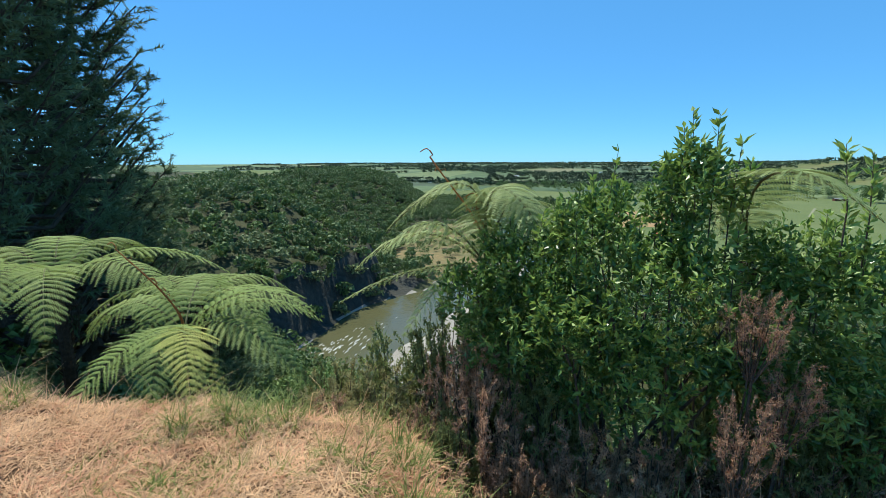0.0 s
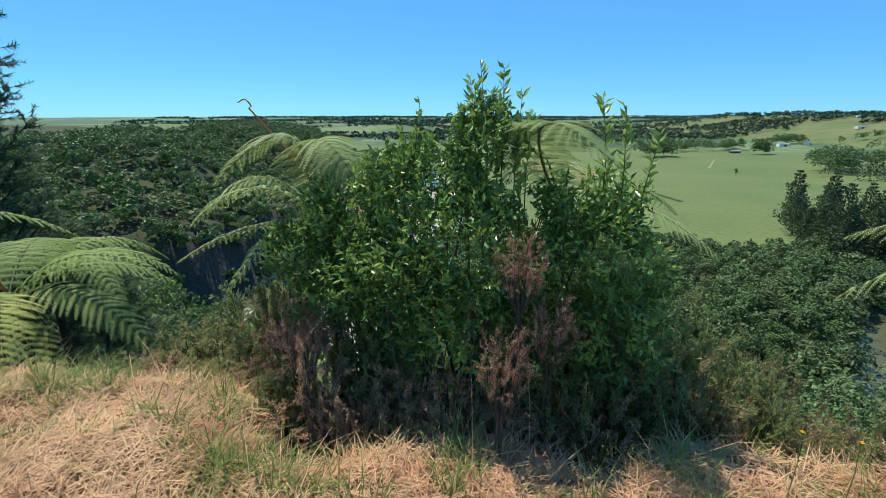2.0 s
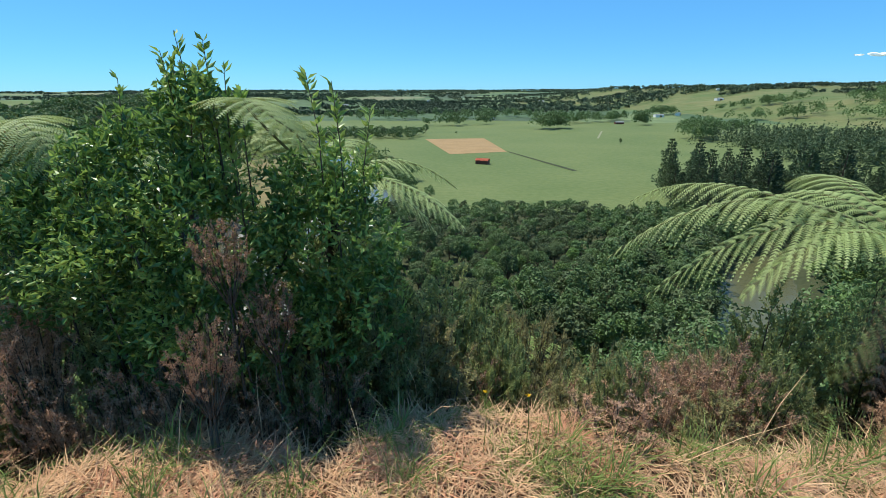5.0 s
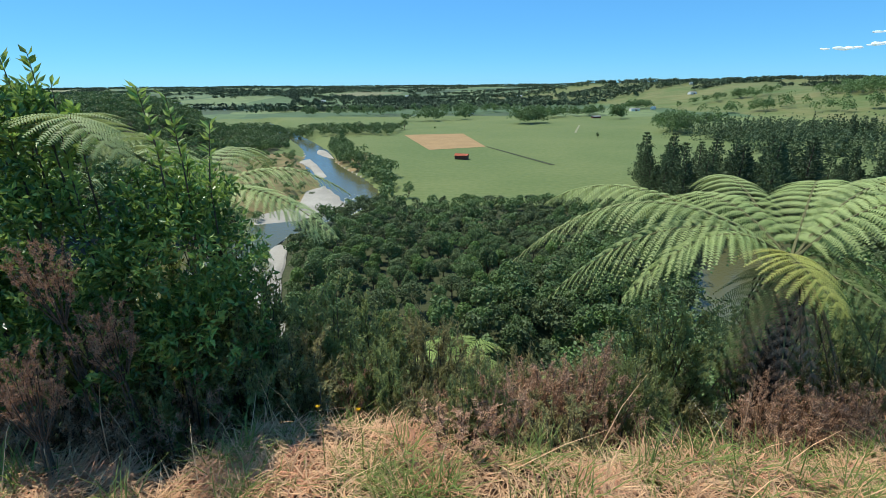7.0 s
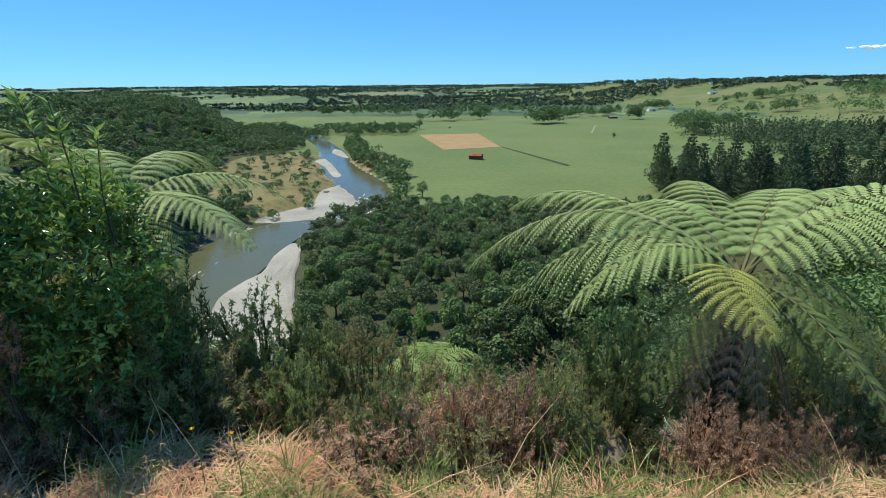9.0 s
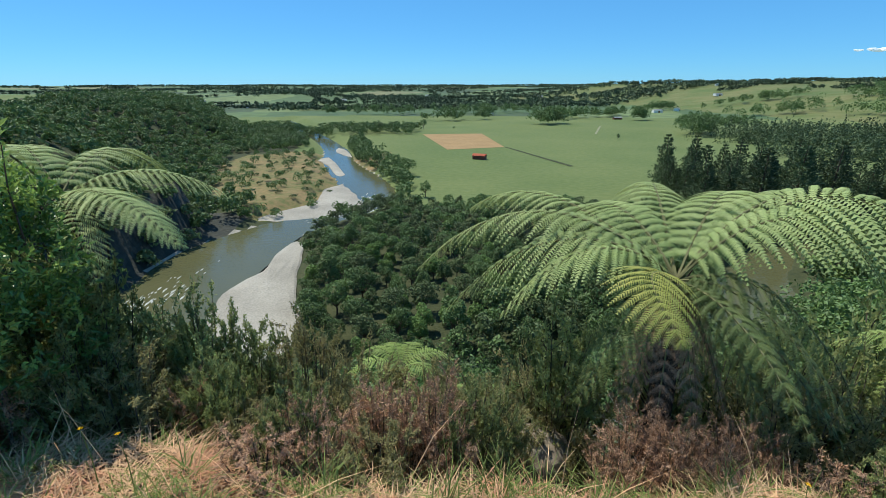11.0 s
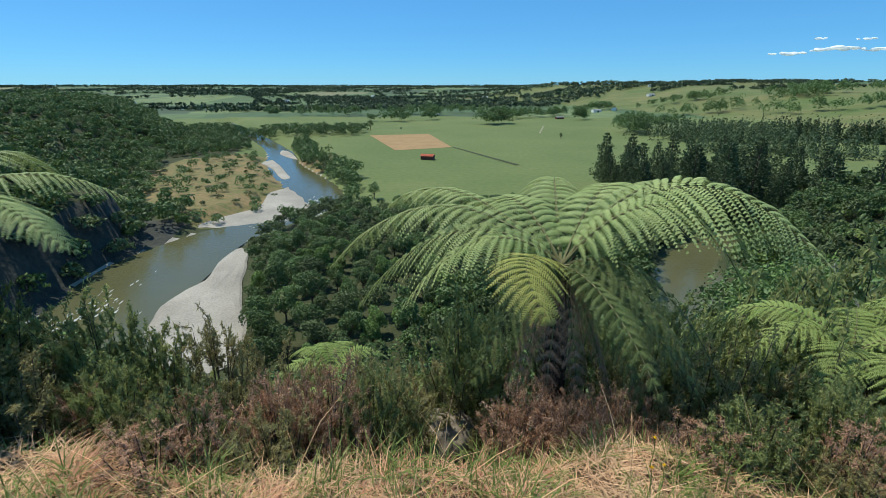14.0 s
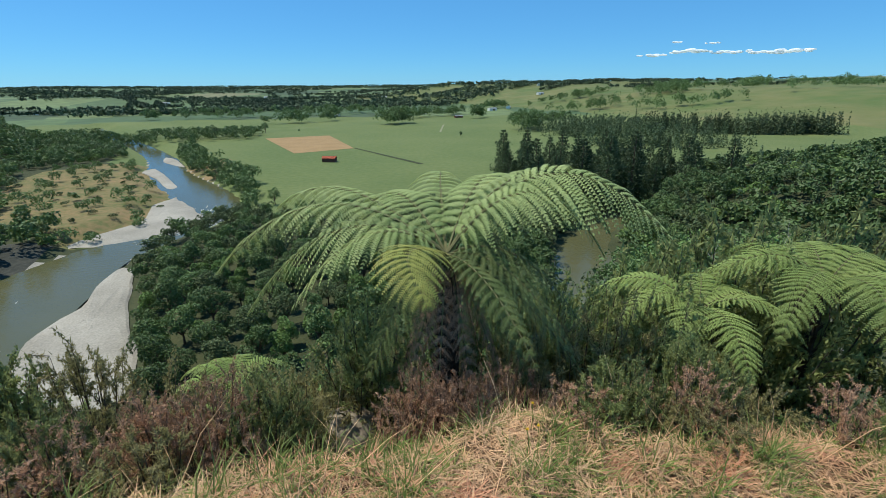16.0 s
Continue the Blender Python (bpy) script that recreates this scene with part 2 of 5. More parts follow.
def lobes_points(lobes, n, rng, low=-0.6, hollow=0.55):
    """Points near the skins of ellipsoids (x, y, z, rx, ry, rz), and the ways out."""
    lobes = np.asarray(lobes, float)
    w = (lobes[:, 3] * lobes[:, 4] * lobes[:, 5]) ** (2 / 3)
    pick = rng.choice(len(lobes), n, p=w / w.sum())
    d = unit(rng.normal(0, 1, (n, 3)))
    d[:, 2] = np.where(d[:, 2] < low, -d[:, 2], d[:, 2])
    r = rng.uniform(hollow, 1.0, (n, 1)) ** 0.6
    return lobes[pick, :3] + d * lobes[pick, 3:6] * r, d


def smooth(a, b, x):
    t = np.clip((x - a) / (b - a), 0, 1)
    return t * t * (3 - 2 * t)


def wave(x, y, s, seed=0.0):
    """Cheap rolling unevenness, about -1 to 1."""
    return (np.sin(x / s + seed) * np.cos(y / s * 1.3 + 2 * seed) + 0.5 * np.sin(x / s * 2.3 + y / s * 1.7 + 3 * seed)
            + 0.3 * np.cos(x / s * 4.1 - y / s * 3.3 + seed)) / 1.8


# ---- the lie of the land ----
FLOOR, WATER = -60.0, -64.0
RIVER = [(-330, 900, 9), (-260, 760, 9), (-190, 620, 10), (-141, 515, 11), (-103, 404, 13), (-68, 325, 16), (-48, 272, 11),
         (-68, 228, 10), (-86, 203, 15), (-93, 172, 20), (-92, 145, 19), (-88, 120, 19), (-74, 98, 17), (-50, 84, 13), (-10, 78, 10),
         (25, 84, 9), (62, 92, 10), (86, 112, 14), (98, 140, 13), (117, 168, 9), (150, 192, 5), (230, 205, 4), (400, 190, 4)]


def chain(rows, step=4.0):
    rows = np.asarray(rows, float)
    n = len(rows)
    out = []
    for i in range(n - 1):
        p0, p1, p2, p3 = rows[max(i - 1, 0)], rows[i], rows[i + 1], rows[min(i + 2, n - 1)]
        for s in np.linspace(0, 1, max(3, int(np.hypot(*(p2 - p1)[:2]) / step)), endpoint=False):
            out.append(0.5 * (2 * p1 + (p2 - p0) * s + (2 * p0 - 5 * p1 + 4 * p2 - p3) * s ** 2 + (3 * p1 - p0 - 3 * p2 + p3) * s ** 3))
    return np.array(out + [rows[-1]])


COURSE = chain(RIVER)
BARS = [[(-72, 118), (-76, 132), (-75, 146), (-71, 158), (-73, 180), (-70, 193), (-64, 184), (-55, 148), (-43, 116), (-45, 99), (-59, 99)],
        [(-80, 318), (-66, 290), (-54, 262), (-54, 243), (-76, 227), (-98, 224), (-102, 231), (-84, 258), (-88, 300)],
        [(-124, 440), (-108, 405), (-95, 372), (-86, 348), (-93, 348), (-110, 388), (-130, 425)],
        [(-133, 508), (-122, 495), (-106, 455), (-102, 440), (-114, 455), (-128, 480)],
        [(32, 97), (38, 95), (26, 84), (14, 82), (12, 87)]]


def bar_gap(x, y):
    """Metres outside the nearest gravel bank (under 0: on it)."""
    best = np.full(np.shape(x), 1e9)
    for outline in BARS:
        inside = np.zeros(np.shape(x), bool)
        gap = np.full(np.shape(x), 1e9)
        for (x0, y0), (x1, y1) in zip(outline, outline[1:] + outline[:1]):
            t = np.clip(((x - x0) * (x1 - x0) + (y - y0) * (y1 - y0)) / ((x1 - x0) ** 2 + (y1 - y0) ** 2), 0, 1)
            gap = np.minimum(gap, np.hypot(x - x0 - t * (x1 - x0), y - y0 - t * (y1 - y0)))
            cross = (y0 > y) != (y1 > y)
            inside ^= cross & (x < (x1 - x0) * (y - y0) / ((y1 - y0) or 1e-9) + x0)
        best = np.minimum(best, np.where(inside, -gap, gap))
    return best



def river_gap(x, y):
    """Metres from the water's edge (under 0: in the river)."""
    x, y = np.asarray(x, float), np.asarray(y, float)
    best = np.full(x.shape, 1e9)
    for cx, cy, w in COURSE:
        best = np.minimum(best, np.hypot(x - cx, y - cy) - w)
    return best


PLATEAU = [(-60, -40), (0, -30), (60, -60), (100, -116), (150, -116), (185, -117), (212, -126), (260, -165), (330, -190), (420, -215), (520, -235),
           (640, -290), (760, -350), (900, -460), (1300, -700)]


def crest(x):
    """How far the mown top of the ridge reaches."""
    return 1.76 - 0.3 * smooth(-1.25, -0.8, x) * (1 - smooth(0.9, 1.35, x)) - 0.5 * smooth(-1.6, -3.6, x) - 0.16 * smooth(2.6, 3.6, x) - 0.1 * smooth(4.8, 5.6, x) - 1.2 * smooth(5.6, 8.4, x) + 0.12 * np.sin(x * 1.7) + 0.1 * np.sin(x * 3.9 + 1)


def height(x, y):
    x, y = np.asarray(x, float), np.asarray(y, float)
    gap = river_gap(x, y)
    far = np.hypot(x, y)
    # valley floor, rising gently to the far plain
    z = FLOOR + 46 * smooth(1000, 4300, far) + 2.5 * wave(x, y, 160, 1) * smooth(350, 900, far) + 5 * wave(x, y, 420, 2) * smooth(900, 1600, far)
    z += 14 * np.exp(-((x + 700) / 260) ** 2 - ((y - 1900) / 200) ** 2) + 10 * np.exp(-((x + 1250) / 200) ** 2 - ((y - 2500) / 160) ** 2)
    # plateau to the west of the river
    edge = np.interp(y, [p[0] for p in PLATEAU], [p[1] for p in PLATEAU])
    soft = np.interp(y, [0, 190, 230, 300, 420, 700], [60, 34, 60, 75, 70, 90])
    cliff = np.interp(y, [0, 100, 130, 210, 232, 260], [60, 30, 9, 9, 40, 70])
    up = (0.45 * smooth(0, 1, (edge + 4 - x) / cliff) + 0.55 * smooth(0, 1, (edge + 4 - x) / (soft + 50))) * (1 - smooth(800, 1300, y))
    z += (43 + 3 * wave(x, y, 60, 3) + 4 * wave(x, y, 26, 6)) * up
    # hills to the east
    z += 57 * smooth(430, 900, x + 0.22 * (y - 1000)) * smooth(420, 780, y + 0.25 * x) * (0.86 + 0.14 * wave(x, y, 180, 5)) * (1 - smooth(1900, 2800, y))
    # wooded rise beyond the east bank
    z += 34 * smooth(120, 290, x - 0.15 * (y - 150)) * (1 - smooth(150, 330, y + 0.1 * x)) + 8 * wave(x, y, 45, 4) * smooth(130, 200, x) * (1 - smooth(200, 330, y))
    # river bed and banks
    z = np.where(gap < 30, WATER + 0.4 + (z - WATER - 0.4) * smooth(1, 14, gap), z)
    z = WATER - 0.6 + (z - WATER + 0.6) * smooth(2, 12, bar_gap(x, y))
    z = np.where(gap < 0, WATER - 1.5 * smooth(0, -4, gap), z)
    # the ridge on which one walks, and its steep face
    d = y - crest(x)
    face = 0.06 * wave(x, y, 0.8, 1) + 0.035 * wave(x, y, 0.23, 4) * (np.abs(d) < 4) + 0.1 - 0.45 * smooth(0.02, 0.7, d) - 4.2 * smooth(0, 4.2, d) - 0.93 * np.maximum(0, d - 3.2) + np.where(d > 4, 0.8 * wave(x, y, 7, 2), 0)
    face += 0.05 * np.exp(-((x - 1.9) / 0.8) ** 2 - ((y - 1.7) / 0.35) ** 2) - 0.14 * smooth(3.6, 5.2, x)
    east = smooth(6, 40, x) * (1 - smooth(20, 70, y))
    face = np.where(x > 6, face * (1 - 0.45 * east), face)
    west = smooth(-5, -40, x) * (1 - smooth(14, 62, y))
    face = np.where(x < -5, face * (1 - 0.62 * west), face)
    k = np.clip(0.5 + 0.5 * (face - z) / 4, 0, 1)
    return z + (face - z) * k + 4 * k * (1 - k) * (d > 3)


def ground_z(x, y):
    return float(height(np.array([float(x)]), np.array([float(y)]))[0])


def grow(a, b, step, k):
    out = [a]
    while out[-1] < b:
        out.append(out[-1] + step)
        step *= k
    return out


def axis(fine0, fine1, step, mid0, mid1, wide):
    pos = list(np.arange(fine0, fine1, step)) + grow(fine1, mid1, step, 1.12)[0:]
    pos = [p for p in pos if p <= mid1]
    # no step above `wide` inside the middle stretch
    out = [pos[0]]
    for p in pos[1:]:
        while p - out[-1] > wide:
            out.append(out[-1] + wide)
        if p - out[-1] > 0.05:
            out.append(p)
    out += grow(out[-1] + wide, 4850, wide, 1.07)
    back = [fine0]
    step_b = step
    while back[-1] > -4850:
        step_b = min(step_b * 1.15, wide) if back[-1] > mid0 else step_b * 1.1
        back.append(back[-1] - step_b)
    return np.array(back[:0:-1] + out)


gx, gy = axis(-6, 9, 0.12, -330, 330, 5.0), axis(-1, 4, 0.12, -30, 560, 5.0)
GX, GY = np.meshgrid(gx, gy)
GZ = height(GX, GY)
nx, ny = len(gx), len(gy)
ids = np.arange(nx * ny).reshape(ny, nx)
faces = np.stack([ids[:-1, :-1], ids[:-1, 1:], ids[1:, 1:], ids[1:, :-1]], -1).reshape(-1, 4)
mx = ((GX[:-1, :-1] + GX[1:, 1:]) / 2).ravel()
my = ((GY[:-1, :-1] + GY[1:, 1:]) / 2).ravel()
mz = ((GZ[:-1, :-1] + GZ[1:, 1:]) / 2).ravel()
far = np.hypot(mx, my)
kind = np.full(len(mx), 2)
kind[(far > 1000)] = 3
kind[(mx > 330 - 0.1 * (my - 700)) & (my > 330) & (mz > FLOOR + 6) & (far < 2200)] = 5
gap_f = river_gap(mx, my)
edge_f = np.interp(my, [p[0] for p in PLATEAU], [p[1] for p in PLATEAU])
kind[(mx < edge_f + 60) & (my < 620) & (my > -60)] = 1
kind[(my < 250) & (mx > 115)] = 1
kind[(mx > -60) & (mx < 130) & (my < 238)] = 1
spur = np.interp(my, [226, 262, 300, 330, 380, 420, 450], [-104, -142, -165, -180, -192, -196, -160])
kind[(mx > spur) & (mx < -66) & (my > 226) & (my < 450) & (gap_f > -1)] = 4
# cliff face: takes the rock colour that is darkened for shade
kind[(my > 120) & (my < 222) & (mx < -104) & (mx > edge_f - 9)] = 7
kind[(my < 60)] = 1
kind[(gap_f < 0) & (my > 60) & (mx < -60) & (my < 480)] = 6
kind[my < crest(mx) + 0.1] = 0
kind[(my < -20) & (far > 60)] = 2
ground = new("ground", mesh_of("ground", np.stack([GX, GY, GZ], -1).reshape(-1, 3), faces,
                               [M["straw_ground"], M["bush_floor"], M["pasture"], M["farmland"], M["tan_grass"], M["hill"], M["gravel"], M["shaded_rock"]], kind, True))
tagged(ground, "rolling ground of dry grass, bush slopes and green paddocks", "ground", kind="structure")


def draped(name, outline, lift, mat, label, category, step=3.0, kind="structure"):
    """A sheet with the plan `outline`, laid on the land."""
    bm = bmesh.new()
    bm.faces.new([bm.verts.new((x, y, 0)) for x, y in outline])
    lo, hi = np.min(outline, 0), np.max(outline, 0)
    for ax in (0, 1):
        for c in np.arange(lo[ax] + step, hi[ax], step):
            bmesh.ops.bisect_plane(bm, geom=bm.verts[:] + bm.edges[:] + bm.faces[:], plane_co=(c, c, 0), plane_no=(ax == 0, ax == 1, 0))
    zs = height(np.array([v.co.x for v in bm.verts]), np.array([v.co.y for v in bm.verts]))
    for v, z in zip(bm.verts, zs):
        v.co.z = z + lift
    me = bpy.data.meshes.new(name)
    bm.to_mesh(me)
    bm.free()
    me.materials.append(mat)
    return tagged(new(name, me), label, category, kind=kind)


# river: a strip of water along its course
cx = COURSE[:, :2]
tan = unit(np.gradient(cx, axis=0))
side = np.stack([-tan[:, 1], tan[:, 0]], 1)
rows = np.stack([cx + side * (COURSE[:, 2:3] + 2.0) * s for s in (-1, -0.5, 0, 0.5, 1)], 1)
wv = np.concatenate([rows, np.full(rows.shape[:2] + (1,), WATER)], -1).reshape(-1, 3)
wf = [(i * 5 + j, i * 5 + j + 1, i * 5 + j + 6, i * 5 + j + 5) for i in range(len(cx) - 1) for j in range(4)]
tagged(new("water", mesh_of("water", wv, wf, M["river"], smooth=True)), "slow green-brown river winding through the valley", "river", kind="structure")


def bar(outline, seed):
    """A bank of pale stones that rises a little out of the water."""
    bm = bmesh.new()
    c = np.mean(outline, 0)
    pts = chain([(*p, 0) for p in outline + outline[:1]], 5)[:-1, :2]
    rings = []
    for s, z in ((1.0, -0.25), (0.93, 0.25), (0.75, 0.7), (0.45, 0.95), (0.15, 1.05)):
        rings.append([bm.verts.new((*(c + (p - c) * s * (1 + 0.03 * math.sin(i * 1.7 + seed))), WATER + z + 0.1 * math.sin(i * 0.9 + s * 9))) for i, p in enumerate(pts)])
    for a, b in zip(rings, rings[1:]):
        for i in range(len(pts)):
            bm.faces.new((a[i], a[(i + 1) % len(pts)], b[(i + 1) % len(pts)], b[i]))
    bm.faces.new(rings[-1])
    bmesh.ops.recalc_face_normals(bm, faces=bm.faces)
    me = bpy.data.meshes.new("gravel_bar")
    bm.to_mesh(me)
    bm.free()
    me.materials.append(M["gravel"])
    tagged(new("gravel_bar", me), "pale grey bank of river stones beside the water", "gravel bar", kind="structure")


for i, outline in enumerate(BARS):
    bar(outline, i + 1)

draped("tilled_field", [(-48, 606), (28, 622), (46, 486), (-12, 466)], 0.15, M["tilled"], "bare tan tilled paddock in green pasture", "field", 20)
draped("farm_track", [(173, 620), (175.5, 619), (213, 735), (210.5, 736)], 0.2, M["track"], "pale worn farm track across the pasture", "track", 20)
# a plain dark line over the pasture, in the bush floor colour
draped("drain", [(46, 486), (48, 487), (92, 372), (88, 370)], 0.2, M["bush_floor"], "thin dark line across the pasture", "drain", 20)


def rapids(patches):
    """Broken white water: flat streaks of foam along the current."""
    r = np.random.default_rng(9)
    s = Soup()
    for x, y, dx, dy, wide, long_, n in patches:
        a, c = r.normal(0, wide, n), r.normal(0, long_, n)
        d = unit(np.array((dx, dy)))
        p = np.stack([x + d[0] * c - d[1] * a, y + d[1] * c + d[0] * a, np.full(n, WATER + 0.03)], -1)
        L, W = r.uniform(0.4, 2.2, n)[:, None], r.uniform(0.1, 0.45, n)[:, None]
        e, f = np.array((*d, 0)), np.array((-d[1], d[0], 0))
        s.quads(np.stack([p - e * L, p - f * W + (0, 0, 0.06), p + e * L, p + f * W + (0, 0, 0.05)], 1))
    tagged(new("rapids", s.mesh("rapids", M["foam"])), "broken white water over shallow stones", "rapids", kind="stuff")


rapids([(-50, 258, 0.2, -1, 4, 12, 260), (-62, 236, -0.8, -0.6, 4, 8, 160), (-95, 138, 0.1, -1, 4, 9, 40), (-97, 122, 0.3, -1, 3, 8, 60), (-88, 104, 0.6, -0.8, 4, 8, 50)])


# ---- trees ----
def empty(name, m, label, category, group="", kind=""):
    ob = new(name)
    ob.matrix_basis = m
    return tagged(ob, label, category, group, kind)


def round_lobes(rng, w, h, n=7):
    """Uneven crown of lobes for a tree w wide and h high."""
    out = [(0, 0, h * 0.58, w * 0.36, w * 0.36, h * 0.36)]
    for i in range(n):
        a, r = i * 2.4 + rng.uniform(0, 1), w * rng.uniform(0.18, 0.36)
        s = rng.uniform(0.13, 0.26)
        out.append((r * math.cos(a), r * math.sin(a), h * rng.uniform(0.35, 0.85), w * s, w * s, h * s * 0.85))
    return out


def crown_soup(rng, lobes, n, size):
    s = Soup()
    pos, out = lobes_points(lobes, n, rng, -0.3, 0.7)
    s.quads(canopy_quads(pos, out, size * 1.15, rng))
    return s


def make_tree(rng, w, h, n, size, leaf, label, category="tree", group="", at=None):
    tree = empty("tree", at or Matrix(), label, category, group)
    lobes = round_lobes(rng, w, h)
    t = Soup()
    t.tube([(0, 0, -1.5), (0.02 * w, 0, h * 0.2), (0, 0.03 * w, h * 0.55)], [0.03 * h, 0.022 * h, 0.01 * h], 6)
    for x, y, z, *_ in lobes[1:]:
        t.tube([(0.01 * w, 0, h * 0.25), (x * 0.6, y * 0.6, z * 0.8), (x, y, z)], [0.014 * h, 0.009 * h, 0.004 * h], 4)
    part("trunk", t.mesh("trunk", M["bark"]), tree)
    part("crown", crown_soup(rng, lobes, n, size).mesh("crown", leaf), tree)
    return tree


def make_conifer(rng, w, h, n, size, leaf, label, group="", at=None, name="pine_tree"):
    tree = empty(name, at or Matrix(), label, "pine", group)
    t = Soup()
    t.tube([(0, 0, -1.5), (0, 0, h * 0.5), (0, 0, h)], [0.02 * h, 0.012 * h, 0.003 * h], 6)
    s = Soup()
    tiers = 15
    for i in range(tiers):
        f = (i + 0.5) / tiers
        z = h * (0.14 + 0.86 * f)
        r = w * 0.5 * (1 - f) ** 0.75 * rng.uniform(0.75, 1.2) + 0.15
        k = 6
        for j in range(k):
            a = j * math.tau / k + i * 1.3 + rng.uniform(-0.4, 0.4)
            R = r * rng.uniform(0.7, 1.15)
            e = np.array([R * math.cos(a), R * math.sin(a), R * 0.25])
            if j % 3 == 0:
                t.tube([(0, 0, z), tuple(e * 0.6 + (0, 0, z - 0.05 * R)), tuple(e + (0, 0, z))], [0.006 * h * (1.1 - f), 0.004 * h * (1.1 - f), 0.001 * h], 3)
            m = max(3, int(n / tiers / k * (1.6 - 1.2 * f)))
            q = rng.uniform(0.25, 1.0, m)[:, None]
            pos = e * q + (0, 0, z) + rng.normal(0, 0.09 * r + 0.05, (m, 3))
            s.quads(leaf_quads(pos, np.tile(unit(e) + (0, 0, 0.6), (m, 1)), size, size * 0.55, rng, 0.6, 0.1))
    part("trunk", t.mesh("trunk", M["bark"]), tree)
    part("crown", s.mesh("crown", leaf), tree)
    return tree


rng = np.random.default_rng(3)
BUSH_LABEL = "dark green native bush tree with a rounded crown"
protos = [make_tree(rng, w, h, 1300, 0.52, M[leaf], BUSH_LABEL, "tree", "bush trees on the river flat")
          for w, h, leaf in ((8, 10, "tree_leaf"), (7, 9, "tree_leaf_grey"), (6.5, 11, "tree_leaf"), (9, 9.5, "tree_leaf"), (6, 8, "tree_leaf_light"))]


slope_protos = [make_tree(rng, 8, 9, 3600, 0.22, M[leaf], "small bushy native tree on the steep slope", "tree", "small trees on the slope")
                for leaf in ("tree_leaf_grey", "tree_leaf", "tree_leaf_light", "tree_leaf_grey")]


def scatter(n, box, ok, gap, rng):
    """Plan points in box that satisfy ok, no two closer than gap."""
    got, cells = [], {}
    xs, ys = rng.uniform(box[0], box[1], n), rng.uniform(box[2], box[3], n)
    keep = ok(xs, ys)
    for x, y in zip(xs[keep], ys[keep]):
        c = (int(x // gap), int(y // gap))
        if any((x - a) ** 2 + (y - b) ** 2 < gap * gap for i in (-1, 0, 1) for j in (-1, 0, 1) for a, b in cells.get((c[0] + i, c[1] + j), ())):
            continue
        cells.setdefault(c, []).append((x, y))
        got.append((x, y))
    return np.array(got)


def on_flat(x, y):
    north = np.interp(x, [-60, -35, -15, 20, 60, 100, 125], [262, 244, 232, 244, 240, 216, 200])
    south = np.interp(x, [-60, 20, 60, 120], [90, 90, 110, 160])
    return (river_gap(x, y) > 3) & (bar_gap(x, y) > 2) & (y < north) & (y > south) & ~((x < -50) & (y < 172))


spots = scatter(6000, (-62, 125, 90, 265), on_flat, 5.6, rng)
spots = spots[np.argsort(np.hypot(*spots.T))]
zs = height(spots[:, 0], spots[:, 1])
used = 0
flat_rest = []
for (x, y), z in zip(spots, zs):
    if used < 150:
        m = Matrix.LocRotScale((x, y, z - 0.3), Euler((0, 0, rng.uniform(0, 6.28))), Vector((1, 1, 1)) * rng.uniform(0.75, 1.25))
        if used < 5:
            protos[used].matrix_basis = m
        else:
            copy_thing(protos[int(rng.integers(5))], m)
        used += 1
    else:
        flat_rest.append((x, y, z))


def wood(name, spots, sizes, n, leaf, label, size, mat_trunk=None, tall=1.0, kind="stuff", cone=False):
    """A wood that nobody could count: many crowns joined into one mesh."""
    s = Soup()
    stock = []
    for i in range(6):
        if cone:
            r = rng.uniform(0, 1, n) ** 0.7
            a = rng.uniform(0, math.tau, n)
            pos = np.stack([np.cos(a) * r * 0.5, np.sin(a) * r * 0.5, 0.1 + (1 - r) * 0.9 * rng.uniform(0.75, 1.0, n)], -1)
            stock.append((pos, np.stack([np.cos(a), np.sin(a), np.full(n, 0.8)], -1)))
        else:
            stock.append(lobes_points([(x, y, z, a, b, c) for x, y, z, a, b, c in round_lobes(rng, 1.0, 1.0, 6)], n, rng, -0.2, 0.75))
    for x, y, z in spots:
        pos, out = stock[int(rng.integers(6))]
        w, h = sizes[0] * rng.uniform(0.75, 1.3), sizes[1] * rng.uniform(0.75, 1.3)
        a = rng.uniform(0, 6.28)
        c, d = math.cos(a), math.sin(a)
        turn = np.array([[c, d, 0], [-d, c, 0], [0, 0, 1]])
        p = (pos @ turn) * (w, w, h * tall) + (x, y, z - 0.2 * h)
        s.quads(canopy_quads(p, out @ turn, size * 1.15, rng))
    ob = new(name, s.mesh(name, leaf))
    return tagged(ob, label, "bush", kind=kind)


def with_z(p):
    return np.column_stack([p, height(p[:, 0], p[:, 1])])


def pool_bank(x, y):
    """Both banks of the eastern reach, but for the opening through which its pool shows."""
    b = (x - 2.5) / y
    return (river_gap(x, y) > 1.5) & (river_gap(x, y) < 34) & (bar_gap(x, y) > 2) & ((b < 0.57) | (b > 0.86)) & (y > 62)


bank_spots = with_z(scatter(2600, (8, 190, 60, 190), pool_bank, 5.4, rng))
wood("bush", bank_spots[::2], (10, 15), 330, M["tree_leaf"], "tall dark green native bush along the river", 1.0)
wood("bush", bank_spots[1::2], (9, 12), 330, M["tree_leaf_grey"], "grey-green native bush along the river", 1.0)
if flat_rest:
    wood("bush", flat_rest[::2], (8, 10), 420, M["tree_leaf"], "dense dark green native bush on the river flat", 0.85)
    wood("bush", flat_rest[1::2], (7.5, 9.5), 420, M["tree_leaf_grey"], "dense grey-green native bush on the river flat", 0.85)


